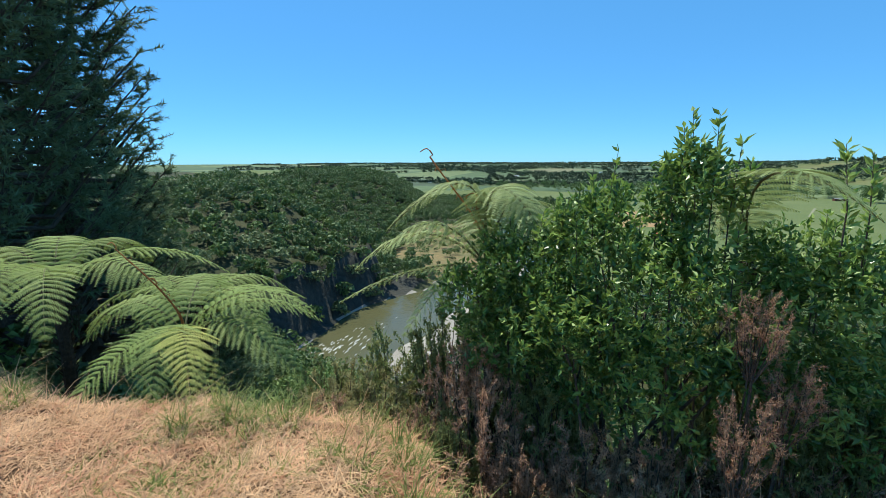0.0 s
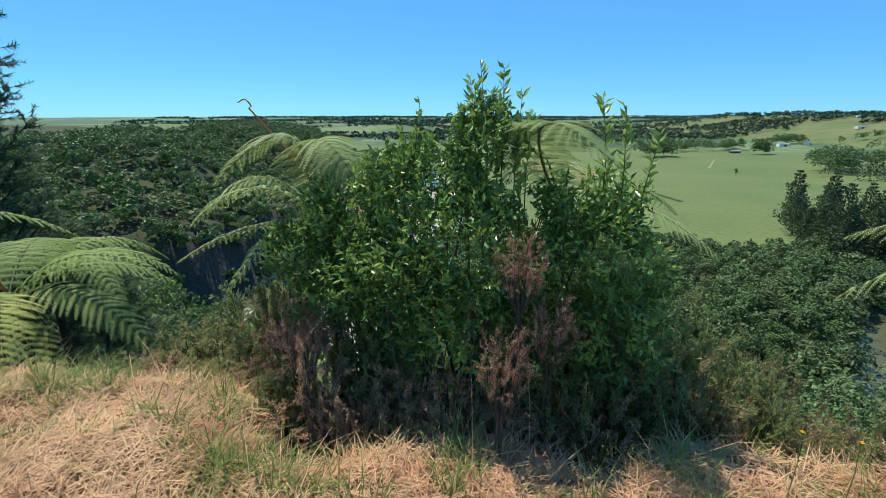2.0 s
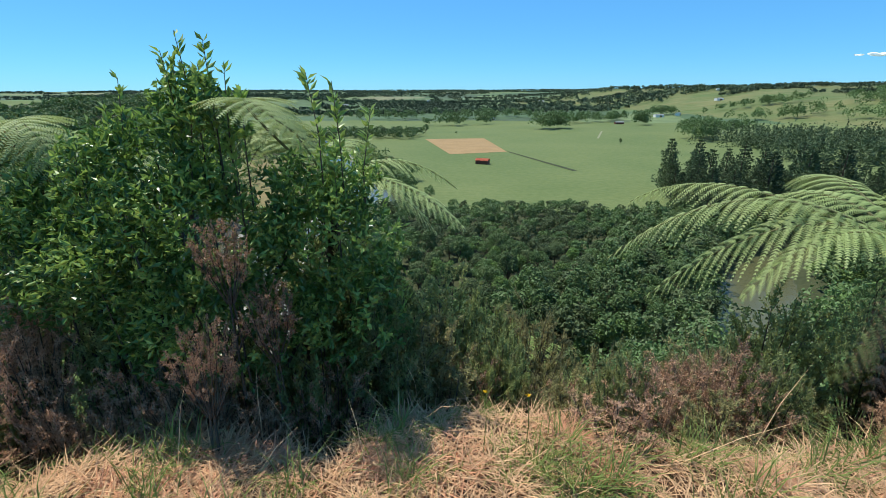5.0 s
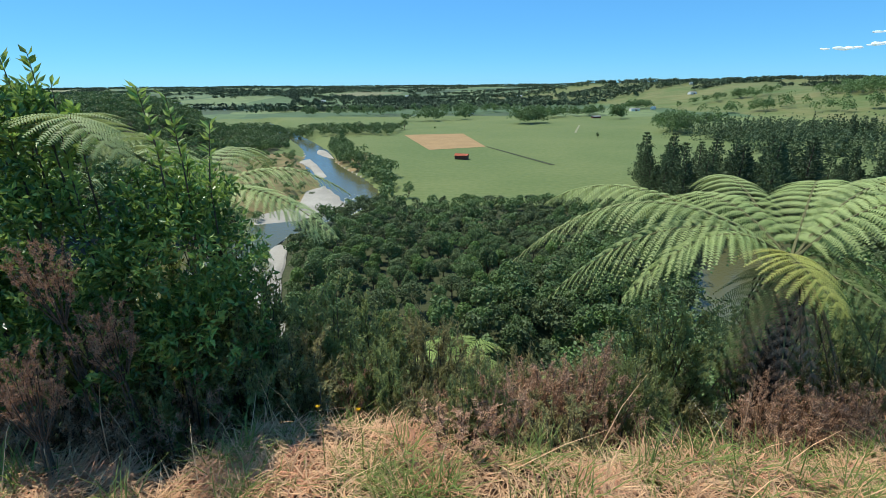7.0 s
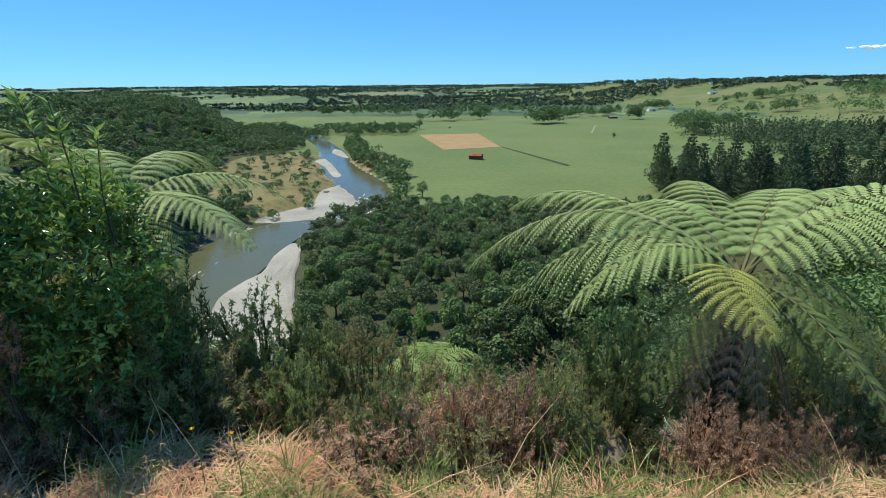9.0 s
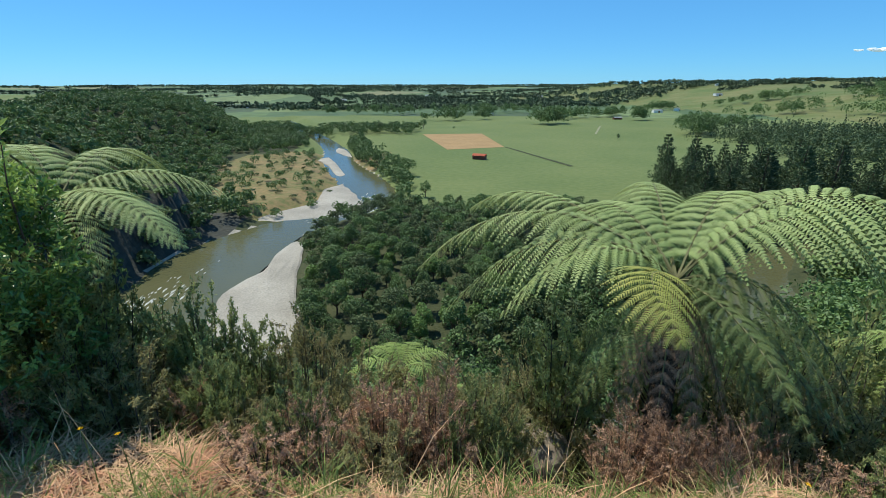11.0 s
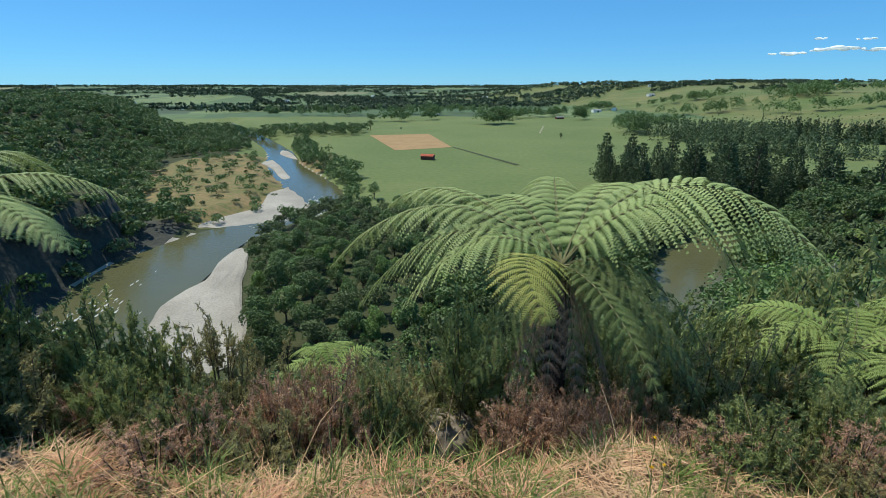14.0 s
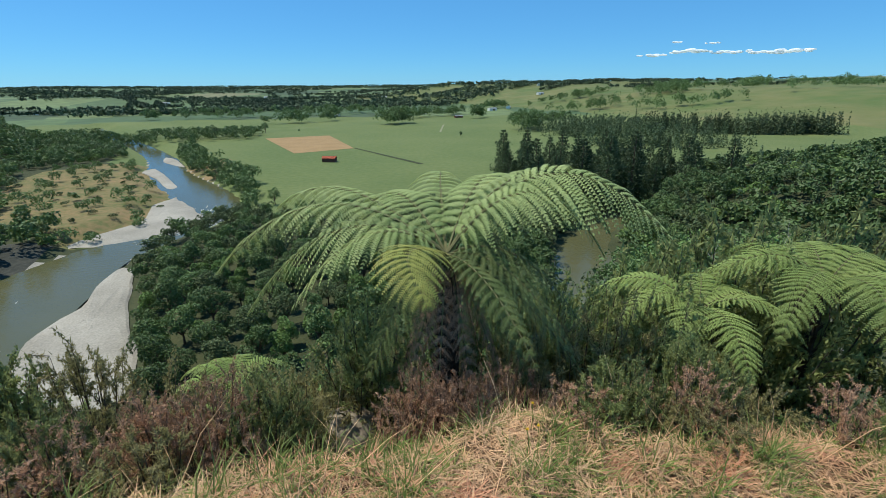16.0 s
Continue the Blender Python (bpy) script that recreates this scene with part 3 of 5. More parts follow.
def west(x, y):
    e = np.interp(y, [p[0] for p in PLATEAU], [p[1] for p in PLATEAU])
    soft = np.interp(y, [0, 190, 230, 300, 420, 700], [60, 24, 70, 85, 70, 90])
    spur = np.interp(y, [226, 262, 300, 330, 380, 420, 450], [-104, -142, -165, -180, -192, -196, -160])
    grassy = (x > spur + 6 * np.sin(y / 9)) & (y > 232) & (y < 450)
    return (x < e + np.interp(y, [90, 100, 200, 215, 240, 430, 480, 620], [2, 8, 6, 24, 40, 2, 70, 60])) & (river_gap(x, y) > np.where(y < 200, 0.5, 4)) & ~grassy & (x > e - 190) & (y > 35) & (np.hypot(x, y) > 40)


wpts = with_z(scatter(16000, (-470, -15, 30, 640), west, 6.2, rng))
pick = rng.uniform(0, 1, len(wpts))
wood("bush", wpts[pick < 0.45], (10, 12), 170, M["tree_leaf"], "dense dark green native bush on the western slope", 1.6)
wood("bush", wpts[(pick >= 0.45) & (pick < 0.75)], (9.5, 9), 170, M["tree_leaf_grey"], "dense grey-green native bush on the western slope", 1.55)
wood("bush", wpts[pick >= 0.75], (8, 7), 130, M["tree_leaf_light"], "patches of light green tree ferns in the bush", 1.7)


tan_spots = scatter(700, (-185, -80, 228, 440), lambda x, y: (river_gap(x, y) > 6) & (x > np.interp(y, [226, 262, 300, 330, 380, 420, 450], [-104, -142, -165, -180, -192, -196, -160])), 9, rng)
wood("bush", with_z(tan_spots[34:80]), (8, 8), 200, M["tree_leaf"], "dark trees scattered over the dry grassy spur", 1.0)
wood("bush", with_z(tan_spots[:34]), (5, 3), 120, M["tree_leaf_grey"], "scattered low shrubs on the dry grassy spur", 0.7)


def bank(x, y):
    return (river_gap(x, y) > 3) & (river_gap(x, y) < 26) & (x > np.interp(y, [250, 320, 400, 515, 620, 900], [-38, -50, -86, -126, -178, -310])) & (y > 262)


wood("bush", with_z(scatter(2400, (-300, -30, 262, 520), lambda x, y: bank(x, y) & (river_gap(x, y) < 20), 5.2, rng)), (10, 13), 180, M["tree_leaf"],
     "dark trees along the far river bank", 1.5)
band = lambda x, y: (np.abs(y - (690 + 0.25 * (x + 200) - 80 * np.sin((x + 300) / 160))) < 42) & (x > -520) & (x < -60) | \
    ((x < -230 - 0.45 * (y - 480)) & (x > -330 - 0.7 * (y - 480)) & (y > 480) & (y < 700))
wood("bush", with_z(scatter(3200, (-560, -40, 480, 800), band, 9, rng)), (14, 14), 110, M["tree_leaf"], "belt of dark bush along the upper river", 2.2)


def east_slope(x, y):
    return (river_gap(x, y) > 6) & (np.hypot(x, y) > 60) & (x > 60) & (y < 215 + 0.12 * x) & (y > 0.12 * x - 40) & (x + 0.2 * y > 105)


ept = with_z(scatter(14000, (60, 420, -10, 270), east_slope, 4.9, rng))
pick = rng.uniform(0, 1, len(ept))
wood("bush", ept[pick < 0.5], (9, 10), 130, M["tree_leaf"], "dense dark green bush on the eastern slope", 1.75)
wood("bush", ept[(pick >= 0.5) & (pick < 0.72)], (8, 7), 130, M["tree_leaf_light"], "light green tree ferns in the eastern bush", 1.5)
wood("pine_wood", ept[pick >= 0.72], (6, 13), 130, M["needle"], "young dark pines in the eastern bush", 0.9, cone=True)

# pines beside the pasture
pine_protos = [make_conifer(rng, w, h, 1700, 1.0, M["needle"], "tall dark green pine beside the pasture", "pines beside the pasture") for w, h in ((12, 21), (11, 17), (13, 24))]
pine_spots = [(x, y) for x, y in scatter(1500, (120, 214, 205, 290), lambda x, y: np.abs(y - (262 - 0.14 * (x - 112))) < 36, 6.4, rng)][:62]
for i, (x, y) in enumerate(pine_spots):
    m = Matrix.LocRotScale((x, y, ground_z(x, y) - 0.3), Euler((0, 0, rng.uniform(0, 6.28))), Vector((1, 1, 1)) * rng.uniform(0.6, 1.35))
    if i < 3:
        pine_protos[i].matrix_basis = m
    else:
        copy_thing(pine_protos[int(rng.integers(3))], m)

for i, (x, y, k) in enumerate(((118, 221, 1.0), (126, 216, 1.2), (131, 226, 0.85), (139, 213, 1.3), (144, 222, 1.15), (150, 207, 0.9), (157, 216, 1.35), (163, 209, 1.0), (171, 214, 1.2), (178, 204, 0.95),
                               (186, 210, 1.25), (196, 203, 1.1), (206, 208, 1.3), (217, 200, 1.0), (228, 205, 1.2))):
    m = Matrix.LocRotScale((x, y, ground_z(x, y) - 0.3), Euler((0, 0, i * 1.9)), Vector((1.2, 1.2, 1.15)) * k)
    copy_thing(pine_protos[i % 3], m)

wood("bush", with_z(scatter(900, (100, 240, 188, 236), lambda x, y: (river_gap(x, y) > 2) & (y < 246 - 0.14 * (x - 112)), 5.6, rng)), (8, 9), 260, M["tree_leaf"], "dark green scrub under the pines", 0.9)

# shelter belts and copses of the plain
def line_of(a, b, n, wide):
    t = rng.uniform(0, 1, n)[:, None]
    p = np.array(a) * (1 - t) + np.array(b) * t
    return p + rng.normal(0, wide, (n, 2))


wood("pine_wood", with_z(line_of((430, 545), (640, 440), 320, 7)), (11, 33), 80, M["needle"], "long dark shelter belt of tall pines", 2.2, cone=True)
wood("pine_wood", with_z(np.concatenate([line_of((300, 540), (420, 510), 150, 20), line_of((330, 590), (450, 550), 130, 14), line_of((300, 440), (420, 400), 120, 22)])), (11, 27), 80, M["needle"],
     "dark pine plantation beside the pasture", 2.0, cone=True)
wood("bush", with_z(np.concatenate([line_of((290, 600), (330, 660), 30, 10), line_of((118, 770), (165, 795), 26, 7), line_of((308, 880), (332, 885), 14, 5)])),
     (18, 28), 190, M["tree_leaf"], "copses of dark round trees in the pasture", 2.2)
wood("bush", with_z(np.concatenate([line_of((430, 1120), (470, 1150), 26, 20), line_of((560, 1080), (700, 1050), 30, 12), line_of((40, 1000), (60, 1010), 10, 9),
                                    line_of((150, 880), (330, 1010), 40, 14), line_of((-300, 1000), (100, 1080), 70, 16), line_of((330, 720), (420, 700), 24, 9), line_of((-60, 860), (60, 900), 20, 8), line_of((60, 1150), (240, 1000), 40, 14)])), (17, 22), 130, M["tree_leaf"],
     "dark hedges and copses among the paddocks", 2.4)
wood("bush", with_z(np.concatenate([line_of((760, 900), (860, 960), 60, 22), line_of((980, 900), (1100, 960), 40, 22), line_of((1150, 820), (1260, 800), 20, 18),
                                    line_of((900, 700), (1300, 560), 24, 50), line_of((620, 820), (760, 700), 20, 10), line_of((700, 1000), (1200, 760), 30, 60), line_of((500, 900), (640, 880), 22, 12)])), (20, 27), 110, M["tree_leaf"], "clumps of dark trees on the eastern hill", 2.6)
hedge = []
for i in range(300):
    x, y = rng.uniform(-2600, 2600), rng.uniform(1050, 4300)
    if abs(x) > y * 1.15:
        continue
    L = rng.uniform(120, 520)
    a = rng.choice([0.3, 0.3, 0.3, 1.87]) + rng.normal(0, 0.12)
    hedge.append(line_of((x, y), (x + L * math.cos(a), y + L * math.sin(a)), int(L / 9), 5))
wood("far_wood", with_z(np.concatenate(hedge)), (18, 12), 15, M["far_leaf"], "far dark hedges and shelter belts of the plain", 6.5)
wood("far_wood", with_z(np.concatenate([line_of((-500, 1180), (520, 1420), 260, 40), line_of((-800, 1900), (900, 2000), 260, 60), line_of((150, 1700), (900, 1500), 240, 50),
                                        line_of((-2600, 3300), (2600, 3700), 700, 120), line_of((-1900, 2300), (-300, 2700), 300, 60), line_of((900, 2600), (2600, 2500), 400, 80)])),
     (24, 16), 16, M["far_leaf"], "far dark woods of the plain", 8.0)

for i, (x, y, s) in enumerate(((-54, 690, 1.5), (-108, 640, 1.5), (184, 560, 0.6), (-10, 690, 0.4), (560, 700, 0.9), (-18, 262, 1.0), (112, 232, 1.1))):
    tree = copy_thing(protos[i % 5], Matrix.LocRotScale((x, y, ground_z(x, y) - 0.2), None, Vector((1, 1, 1)) * s))
    tagged(tree, "lone dark green tree in the open pasture", "tree", "lone trees of the pasture")


# ---- sheds and houses ----
def shed(x, y, turn, w, d, h, wall, roof, label, name="shed"):
    ob = empty(name, pose(x, y, ground_z(x, y), 0, 0, turn), label, "shed" if name == "shed" else "house")
    bm = bmesh.new()
    bmesh.ops.create_cube(bm, size=1, matrix=Matrix.Translation((0, 0, h / 2)) @ Matrix.Diagonal((w, d, h, 1)))
    for s in (-1, 1):
        bm.faces.new([bm.verts.new(p) for p in ((s * w / 2, -d / 2, h), (s * w / 2, d / 2, h), (s * w / 2, 0, h * 1.4))])
    me = bpy.data.meshes.new("wall")
    bm.to_mesh(me), bm.free()
    me.materials.append(wall)
    part("wall", me, ob)
    for s in (-1, 1):
        bm = bmesh.new()
        o = 0.4
        lo = h - 0.4 * h * 2 * o / d
        a = [(-w / 2 - o, s * (d / 2 + o), lo + 0.04), (w / 2 + o, s * (d / 2 + o), lo + 0.04), (w / 2 + o, 0, h * 1.4 + 0.04), (-w / 2 - o, 0, h * 1.4 + 0.04)]
        f = bm.faces.new([bm.verts.new(p) for p in a])
        bmesh.ops.solidify(bm, geom=[f], thickness=0.12)
        me = bpy.data.meshes.new("roof")
        bm.to_mesh(me), bm.free()
        me.materials.append(roof)
        part("roof", me, ob, "sloping sheet roof")
    bm = bmesh.new()
    bmesh.ops.create_cube(bm, size=1, matrix=Matrix.Translation((0.1 * w, -d / 2 - 0.03, h * 0.4)) @ Matrix.Diagonal((w * 0.25, 0.06, h * 0.8, 1)))
    me = bpy.data.meshes.new("door")
    bm.to_mesh(me), bm.free()
    me.materials.append(M["boards"])
    part("door", me, ob)
    return ob


shed(18, 406, -20, 11, 6, 3.4, M["boards"], M["red_iron"], "small red barn with an iron roof in the pasture")
shed(290, 905, 10, 16, 7, 3.5, M["boards"], M["grey_roof"], "low grey farm shed beside a round tree")
shed(60, 1010, 10, 12, 7, 3.5, M["white_wall"], M["grey_roof"], "small pale farm shed in the pasture")
for x, y, a in ((430, 1080, 10), (480, 1100, 60), (640, 1250, 20), (-350, 1330, 30), (-420, 1700, 0), (-820, 1500, 40), (300, 1900, 15), (760, 1500, 70), (-150, 2100, 10), (900, 1700, 20), (-560, 1250, 15)):
    shed(x, y, a, 20, 10, 5, M["white_wall"], M["grey_roof"], "white farmhouse far off on the plain", "farmhouse")


# ---- ferns ----
def frond(s, stalks, a, b, rise, width, rng, pairs=26, sag=0.4, start=0.07, fine=22):
    """One arching tree fern frond from the crown a to the tip b, lifted by rise (a height or a vector) halfway; leaflets into s, the stem into stalks."""
    a, b = np.array(a, float), np.array(b, float)
    c = (a + b) / 2 + 2 * np.array((0, 0, rise) if np.isscalar(rise) else rise, float)
    P = lambda t: (1 - t) ** 2 * a + 2 * t * (1 - t) * c + t * t * b
    T = lambda t: unit(2 * (1 - t) * (c - a) + 2 * t * (b - c))
    ts = np.linspace(0, 1, 12)
    L = sum(np.linalg.norm(P(u) - P(t)) for t, u in zip(ts, ts[1:]))
    stalks.tube([tuple(P(t) - (0, 0, 0.008)) for t in ts], [0.009 * (1 - 0.8 * t) * (0.6 + 0.4 * L) for t in ts], 5)
    roll = rng.uniform(-0.18, 0.18)
    sag = sag * rng.uniform(0.75, 1.3)
    sd0 = unit(np.cross(b - a, (0, 0, 1)))
    gap = L * (1 - start) / pairs
    for i in range(pairs):
        t = start + (1 - start) * (i + 0.5) / pairs
        u = (t - start) / (1 - start)
        w0 = width * min(1.0, (u + 0.12) * 2.4) ** 0.8 * (1 - u ** 2.4) ** 0.8 + 0.012
        p, d = P(t), T(t)
        sd = unit(np.cross(d, (0, 0, 1)) + 0.6 * sd0)
        nn = np.cross(sd, d)
        for sgn in (-1, 1):
            way = unit(sd * sgn + d * (0.22 + 0.5 * u) + nn * (0.16 + sgn * roll) + rng.normal(0, 0.06, 3))
            w = w0 * rng.uniform(0.86, 1.08)
            k = max(5, int(fine * (0.4 + 0.6 * w / width)))
            q = (np.arange(k) + 0.5) / k
            axis_p = p + way * (w * q)[:, None] + np.array((0, 0, -1)) * (sag * w * q ** 2)[:, None]
            along = unit(way + np.array((0, 0, -1)) * (2 * sag * q)[:, None])
            across = unit(np.cross(along, nn))
            pl = gap * 0.53 * np.minimum(1, 0.65 + 1.6 * q) * (1.0 - 0.85 * q ** 2.6) + 0.003
            bw = w / k * 0.42
            quads = []
            for e in (-1, 1):
                o = unit(across * e + along * 0.45)
                droop = np.array((0, 0, -0.3)) * pl[:, None]
                quads.append(np.stack([axis_p - along * bw, axis_p - along * bw * 0.3 + o * pl[:, None] * 0.6 + droop * 0.3, axis_p + o * pl[:, None] + droop,
                                       axis_p + along * bw + o * pl[:, None] * 0.45, axis_p + along * bw], 1))
            s.quads(np.concatenate(quads))
            s.quads(np.stack([p + nn * 0.002 - d * 0.003, p + nn * 0.002 + d * 0.003, axis_p[-1]], 0)[None])


def tree_fern(crown, base, fronds, label, leaf="fern", trunk_r=0.06, curls=0, fine=22, sag=0.42):
    """fronds: (tip, rise, half width, pairs[, material])."""
    ob = empty("tree_fern", Matrix.Translation(base), label, "tree fern")
    back = Matrix.Translation(-Vector(base))
    t = Soup()
    rel = np.array(crown) - np.array(base)
    t.tube([(0, 0, -0.3), tuple(rel * 0.5 + (0.02, 0, 0)), tuple(rel - (0, 0, 0.02))], [trunk_r * 1.25, trunk_r, trunk_r * 0.9], 9)
    r = np.random.default_rng(int(abs(crown[0]) * 100))
    # rough stubs of old stalks and a skirt of dead stems
    for i in range(90):
        z, a = r.uniform(0.1, 1), r.uniform(0, 6.28)
        p = rel * z + np.array([math.cos(a), math.sin(a), 0]) * trunk_r * 0.9
        t.tube([tuple(p), tuple(p + np.array([math.cos(a) * 0.04, math.sin(a) * 0.04, 0.06]))], [0.009, 0.004], 4)
    for i in range(16):
        a, L = r.uniform(0, 6.28), r.uniform(0.35, 0.8)
        o = np.array([math.cos(a), math.sin(a), 0])
        t.tube([tuple(rel), tuple(rel + o * 0.12 + (0, 0, -0.05)), tuple(rel + o * 0.2 + (0, 0, -0.5 * L)), tuple(rel + o * 0.16 + (0, 0, -L))], [0.006, 0.005, 0.004, 0.002], 4)
    part("trunk", t.mesh("trunk", M["fern_trunk"]), ob, "dark fibrous trunk with old stalk stubs")
    for f in fronds:
        s, st = Soup(), Soup()
        frond(s, st, rel, np.array(f[0]) - np.array(base), f[1], f[2], r, pairs=int(f[3] * 1.05), fine=fine, sag=sag)
        leafy = part("frond", s.mesh("frond", M[f[4] if len(f) > 4 else leaf]), ob)
        part("stem", st.mesh("stem", M["stalk"]), leafy)
    for i in range(curls):
        st = Soup()
        o = np.array([-0.28 + 0.3 * i, -0.3 + 0.1 * i, 0])
        H = 0.78 - 0.3 * i
        pts = [tuple(rel + o * q ** 1.5 + (0.03 * math.sin(q * 5), 0, H * q)) for q in np.linspace(0, 1, 9)]
        hook = rel + o + np.array((0.0, 0, H))
        pts += [tuple(hook + np.array([-0.022 * w, -0.005 * w, 0.03 * math.sin(w * 0.9) + 0.012 * w])) for w in np.linspace(0.3, 4.2, 9)]
        st.tube(pts, list(np.linspace(0.008, 0.0035, len(pts))), 5)
        for q in (3, 4, 5, 6, 7):
            p = np.array(pts[q])
            for e in (-1, 1):
                st.tube([tuple(p), tuple(p + (0.035 * e, 0.01, 0.02)), tuple(p + (0.04 * e, 0.01, 0.0))], [0.003, 0.003, 0.005], 4)
        part("fiddlehead", st.mesh("fiddlehead", M["bracken"]), ob, "curled brown young frond")
    return ob


def around(crown, n, reach, rise, drop, width, pairs, rng, mat=None, a0=0.0, a1=6.28):
    out = []
    for i in range(n):
        a = a0 + (a1 - a0) * (i + rng.uniform(0.2, 0.8)) / n
        R = reach * rng.uniform(0.85, 1.12)
        tip = (crown[0] + R * math.cos(a), crown[1] + R * math.sin(a), crown[2] - drop * rng.uniform(0.7, 1.3))
        out.append((tip, rise * rng.uniform(0.8, 1.2), width, pairs) + ((mat,) if mat else ()))
    return out


rf = np.random.default_rng(11)
c = (4.77, 2.96, 0.68)
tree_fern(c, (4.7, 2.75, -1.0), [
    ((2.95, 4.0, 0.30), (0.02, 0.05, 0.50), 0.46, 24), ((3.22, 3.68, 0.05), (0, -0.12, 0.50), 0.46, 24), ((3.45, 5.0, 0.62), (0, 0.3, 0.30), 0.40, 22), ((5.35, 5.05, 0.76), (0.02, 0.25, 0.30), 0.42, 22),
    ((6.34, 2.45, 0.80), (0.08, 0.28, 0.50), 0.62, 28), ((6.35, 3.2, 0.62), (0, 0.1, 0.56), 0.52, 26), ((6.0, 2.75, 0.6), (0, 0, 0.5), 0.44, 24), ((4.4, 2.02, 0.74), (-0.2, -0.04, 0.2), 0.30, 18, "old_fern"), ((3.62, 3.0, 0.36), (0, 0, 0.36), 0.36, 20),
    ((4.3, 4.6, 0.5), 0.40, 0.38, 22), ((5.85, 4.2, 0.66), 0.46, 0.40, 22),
    # low fronds below the crown take the darker dull_fern green
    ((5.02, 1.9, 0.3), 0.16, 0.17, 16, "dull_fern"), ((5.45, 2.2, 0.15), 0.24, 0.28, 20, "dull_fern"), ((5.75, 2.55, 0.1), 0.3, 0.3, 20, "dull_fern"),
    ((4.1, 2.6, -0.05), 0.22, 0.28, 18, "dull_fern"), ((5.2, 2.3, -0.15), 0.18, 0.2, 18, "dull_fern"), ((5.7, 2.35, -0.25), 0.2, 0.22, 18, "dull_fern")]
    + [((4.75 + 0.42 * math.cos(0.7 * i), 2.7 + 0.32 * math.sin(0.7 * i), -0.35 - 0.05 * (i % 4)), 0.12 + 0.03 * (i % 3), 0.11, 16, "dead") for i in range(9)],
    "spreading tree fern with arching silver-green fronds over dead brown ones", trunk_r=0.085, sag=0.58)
c = (-1.1, 2.7, 1.08)
tree_fern(c, (-1.0, 2.75, -1.3), [
    ((-2.1, 2.5, 1.0), 0.26, 0.30, 22), ((-2.28, 2.5, 0.70), 0.10, 0.18, 22), ((-1.76, 2.4, 1.34), (0.25, -0.06, 0.47), 0.38, 22), ((-0.62, 2.3, 1.42), (-0.1, -0.06, 0.4), 0.34, 20), ((-1.7, 2.25, 1.2), 0.26, 0.32, 22), ((-0.6, 2.3, 1.25), 0.4, 0.34, 20),
    ((-1.5, 3.6, 1.1), 0.3, 0.28, 20), ((-1.42, 1.98, 0.72), 0.14, 0.16, 18), ((-0.3, 3.5, 1.1), 0.3, 0.28, 20)], "tree fern with arching pale fronds behind a leafy shrub", trunk_r=0.06, curls=3)
c = (0.62, 3.05, 1.18)
tree_fern(c, (0.65, 3.05, -1.5), [
    ((1.53, 3.6, 1.05), 0.20, 0.26, 22), ((1.60, 2.72, 0.96), 0.17, 0.28, 22), ((0.89, 2.0, 1.57), (-0.26, -0.32, 0.38), 0.30, 22), ((0.3, 2.4, 1.42), 0.32, 0.28, 20),
    ((-0.2, 3.6, 1.2), 0.3, 0.28, 20), ((0.7, 4.1, 1.1), 0.3, 0.28, 20), ((1.4, 3.1, 0.80), 0.2, 0.28, 20), ((1.2, 2.5, 0.8), 0.1, 0.22, 18)],
    "tree fern with pale fronds reaching past a leafy shrub", trunk_r=0.06)
c = (-3.75, 2.2, 0.35)
tree_fern(c, (-3.7, 2.2, -1.2), [
    ((-2.5, 2.4, -0.1), 0.30, 0.30, 22), ((-2.85, 3.0, 0.3), 0.25, 0.28, 22), ((-3.3, 3.3, 0.4), 0.25, 0.28, 20), ((-2.95, 1.6, 0.15), 0.22, 0.28, 20, "old_fern"),
    ((-3.25, 1.5, 0.1), 0.26, 0.32, 22), ((-4.4, 3.2, 0.45), 0.3, 0.3, 20), ((-4.6, 1.9, 0.3), 0.3, 0.3, 22), ((-4.0, 1.3, -0.1), 0.2, 0.3, 22),
    ((-2.8, 1.75, -0.35), 0.08, 0.2, 18, "old_fern"), ((-2.7, 2.7, 0.5), 0.28, 0.26, 20)], "low tree fern with yellow-green fronds at the grass edge", "low_fern", 0.06, 2)
c = (-5.6, 2.2, 0.6)
tree_fern(c, (-5.6, 2.2, -0.9), around(c, 9, 1.5, 0.4, 0.1, 0.36, 24, rf), "low tree fern with yellow-green fronds at the grass edge", "low_fern", 0.06)
for c, n, R in (((7.3, 3.0, -0.18), 9, 0.95), ((8.5, 2.75, 0.02), 10, 1.15), ((2.72, 3.5, -1.0), 8, 0.55), ((2.5, 5.75, -1.95), 8, 0.8), ((3.6, 5.2, -2.3), 8, 0.8), ((1.7, 3.4, -0.9), 6, 0.45),
                ((-1.9, 3.5, -0.9), 7, 0.6), ((-5.0, 3.4, 0.1), 9, 1.2)):
    tree_fern(c, (c[0], c[1], ground_z(c[0], c[1])) if ground_z(c[0], c[1]) < c[2] - 0.1 else (c[0], c[1], c[2] - 0.3),
              around(c, n, R, 0.28 * R, 0.12 * R, 0.27 * R, 22, rf), "young tree fern with bright green fronds on the slope", "low_fern", 0.045, fine=20)


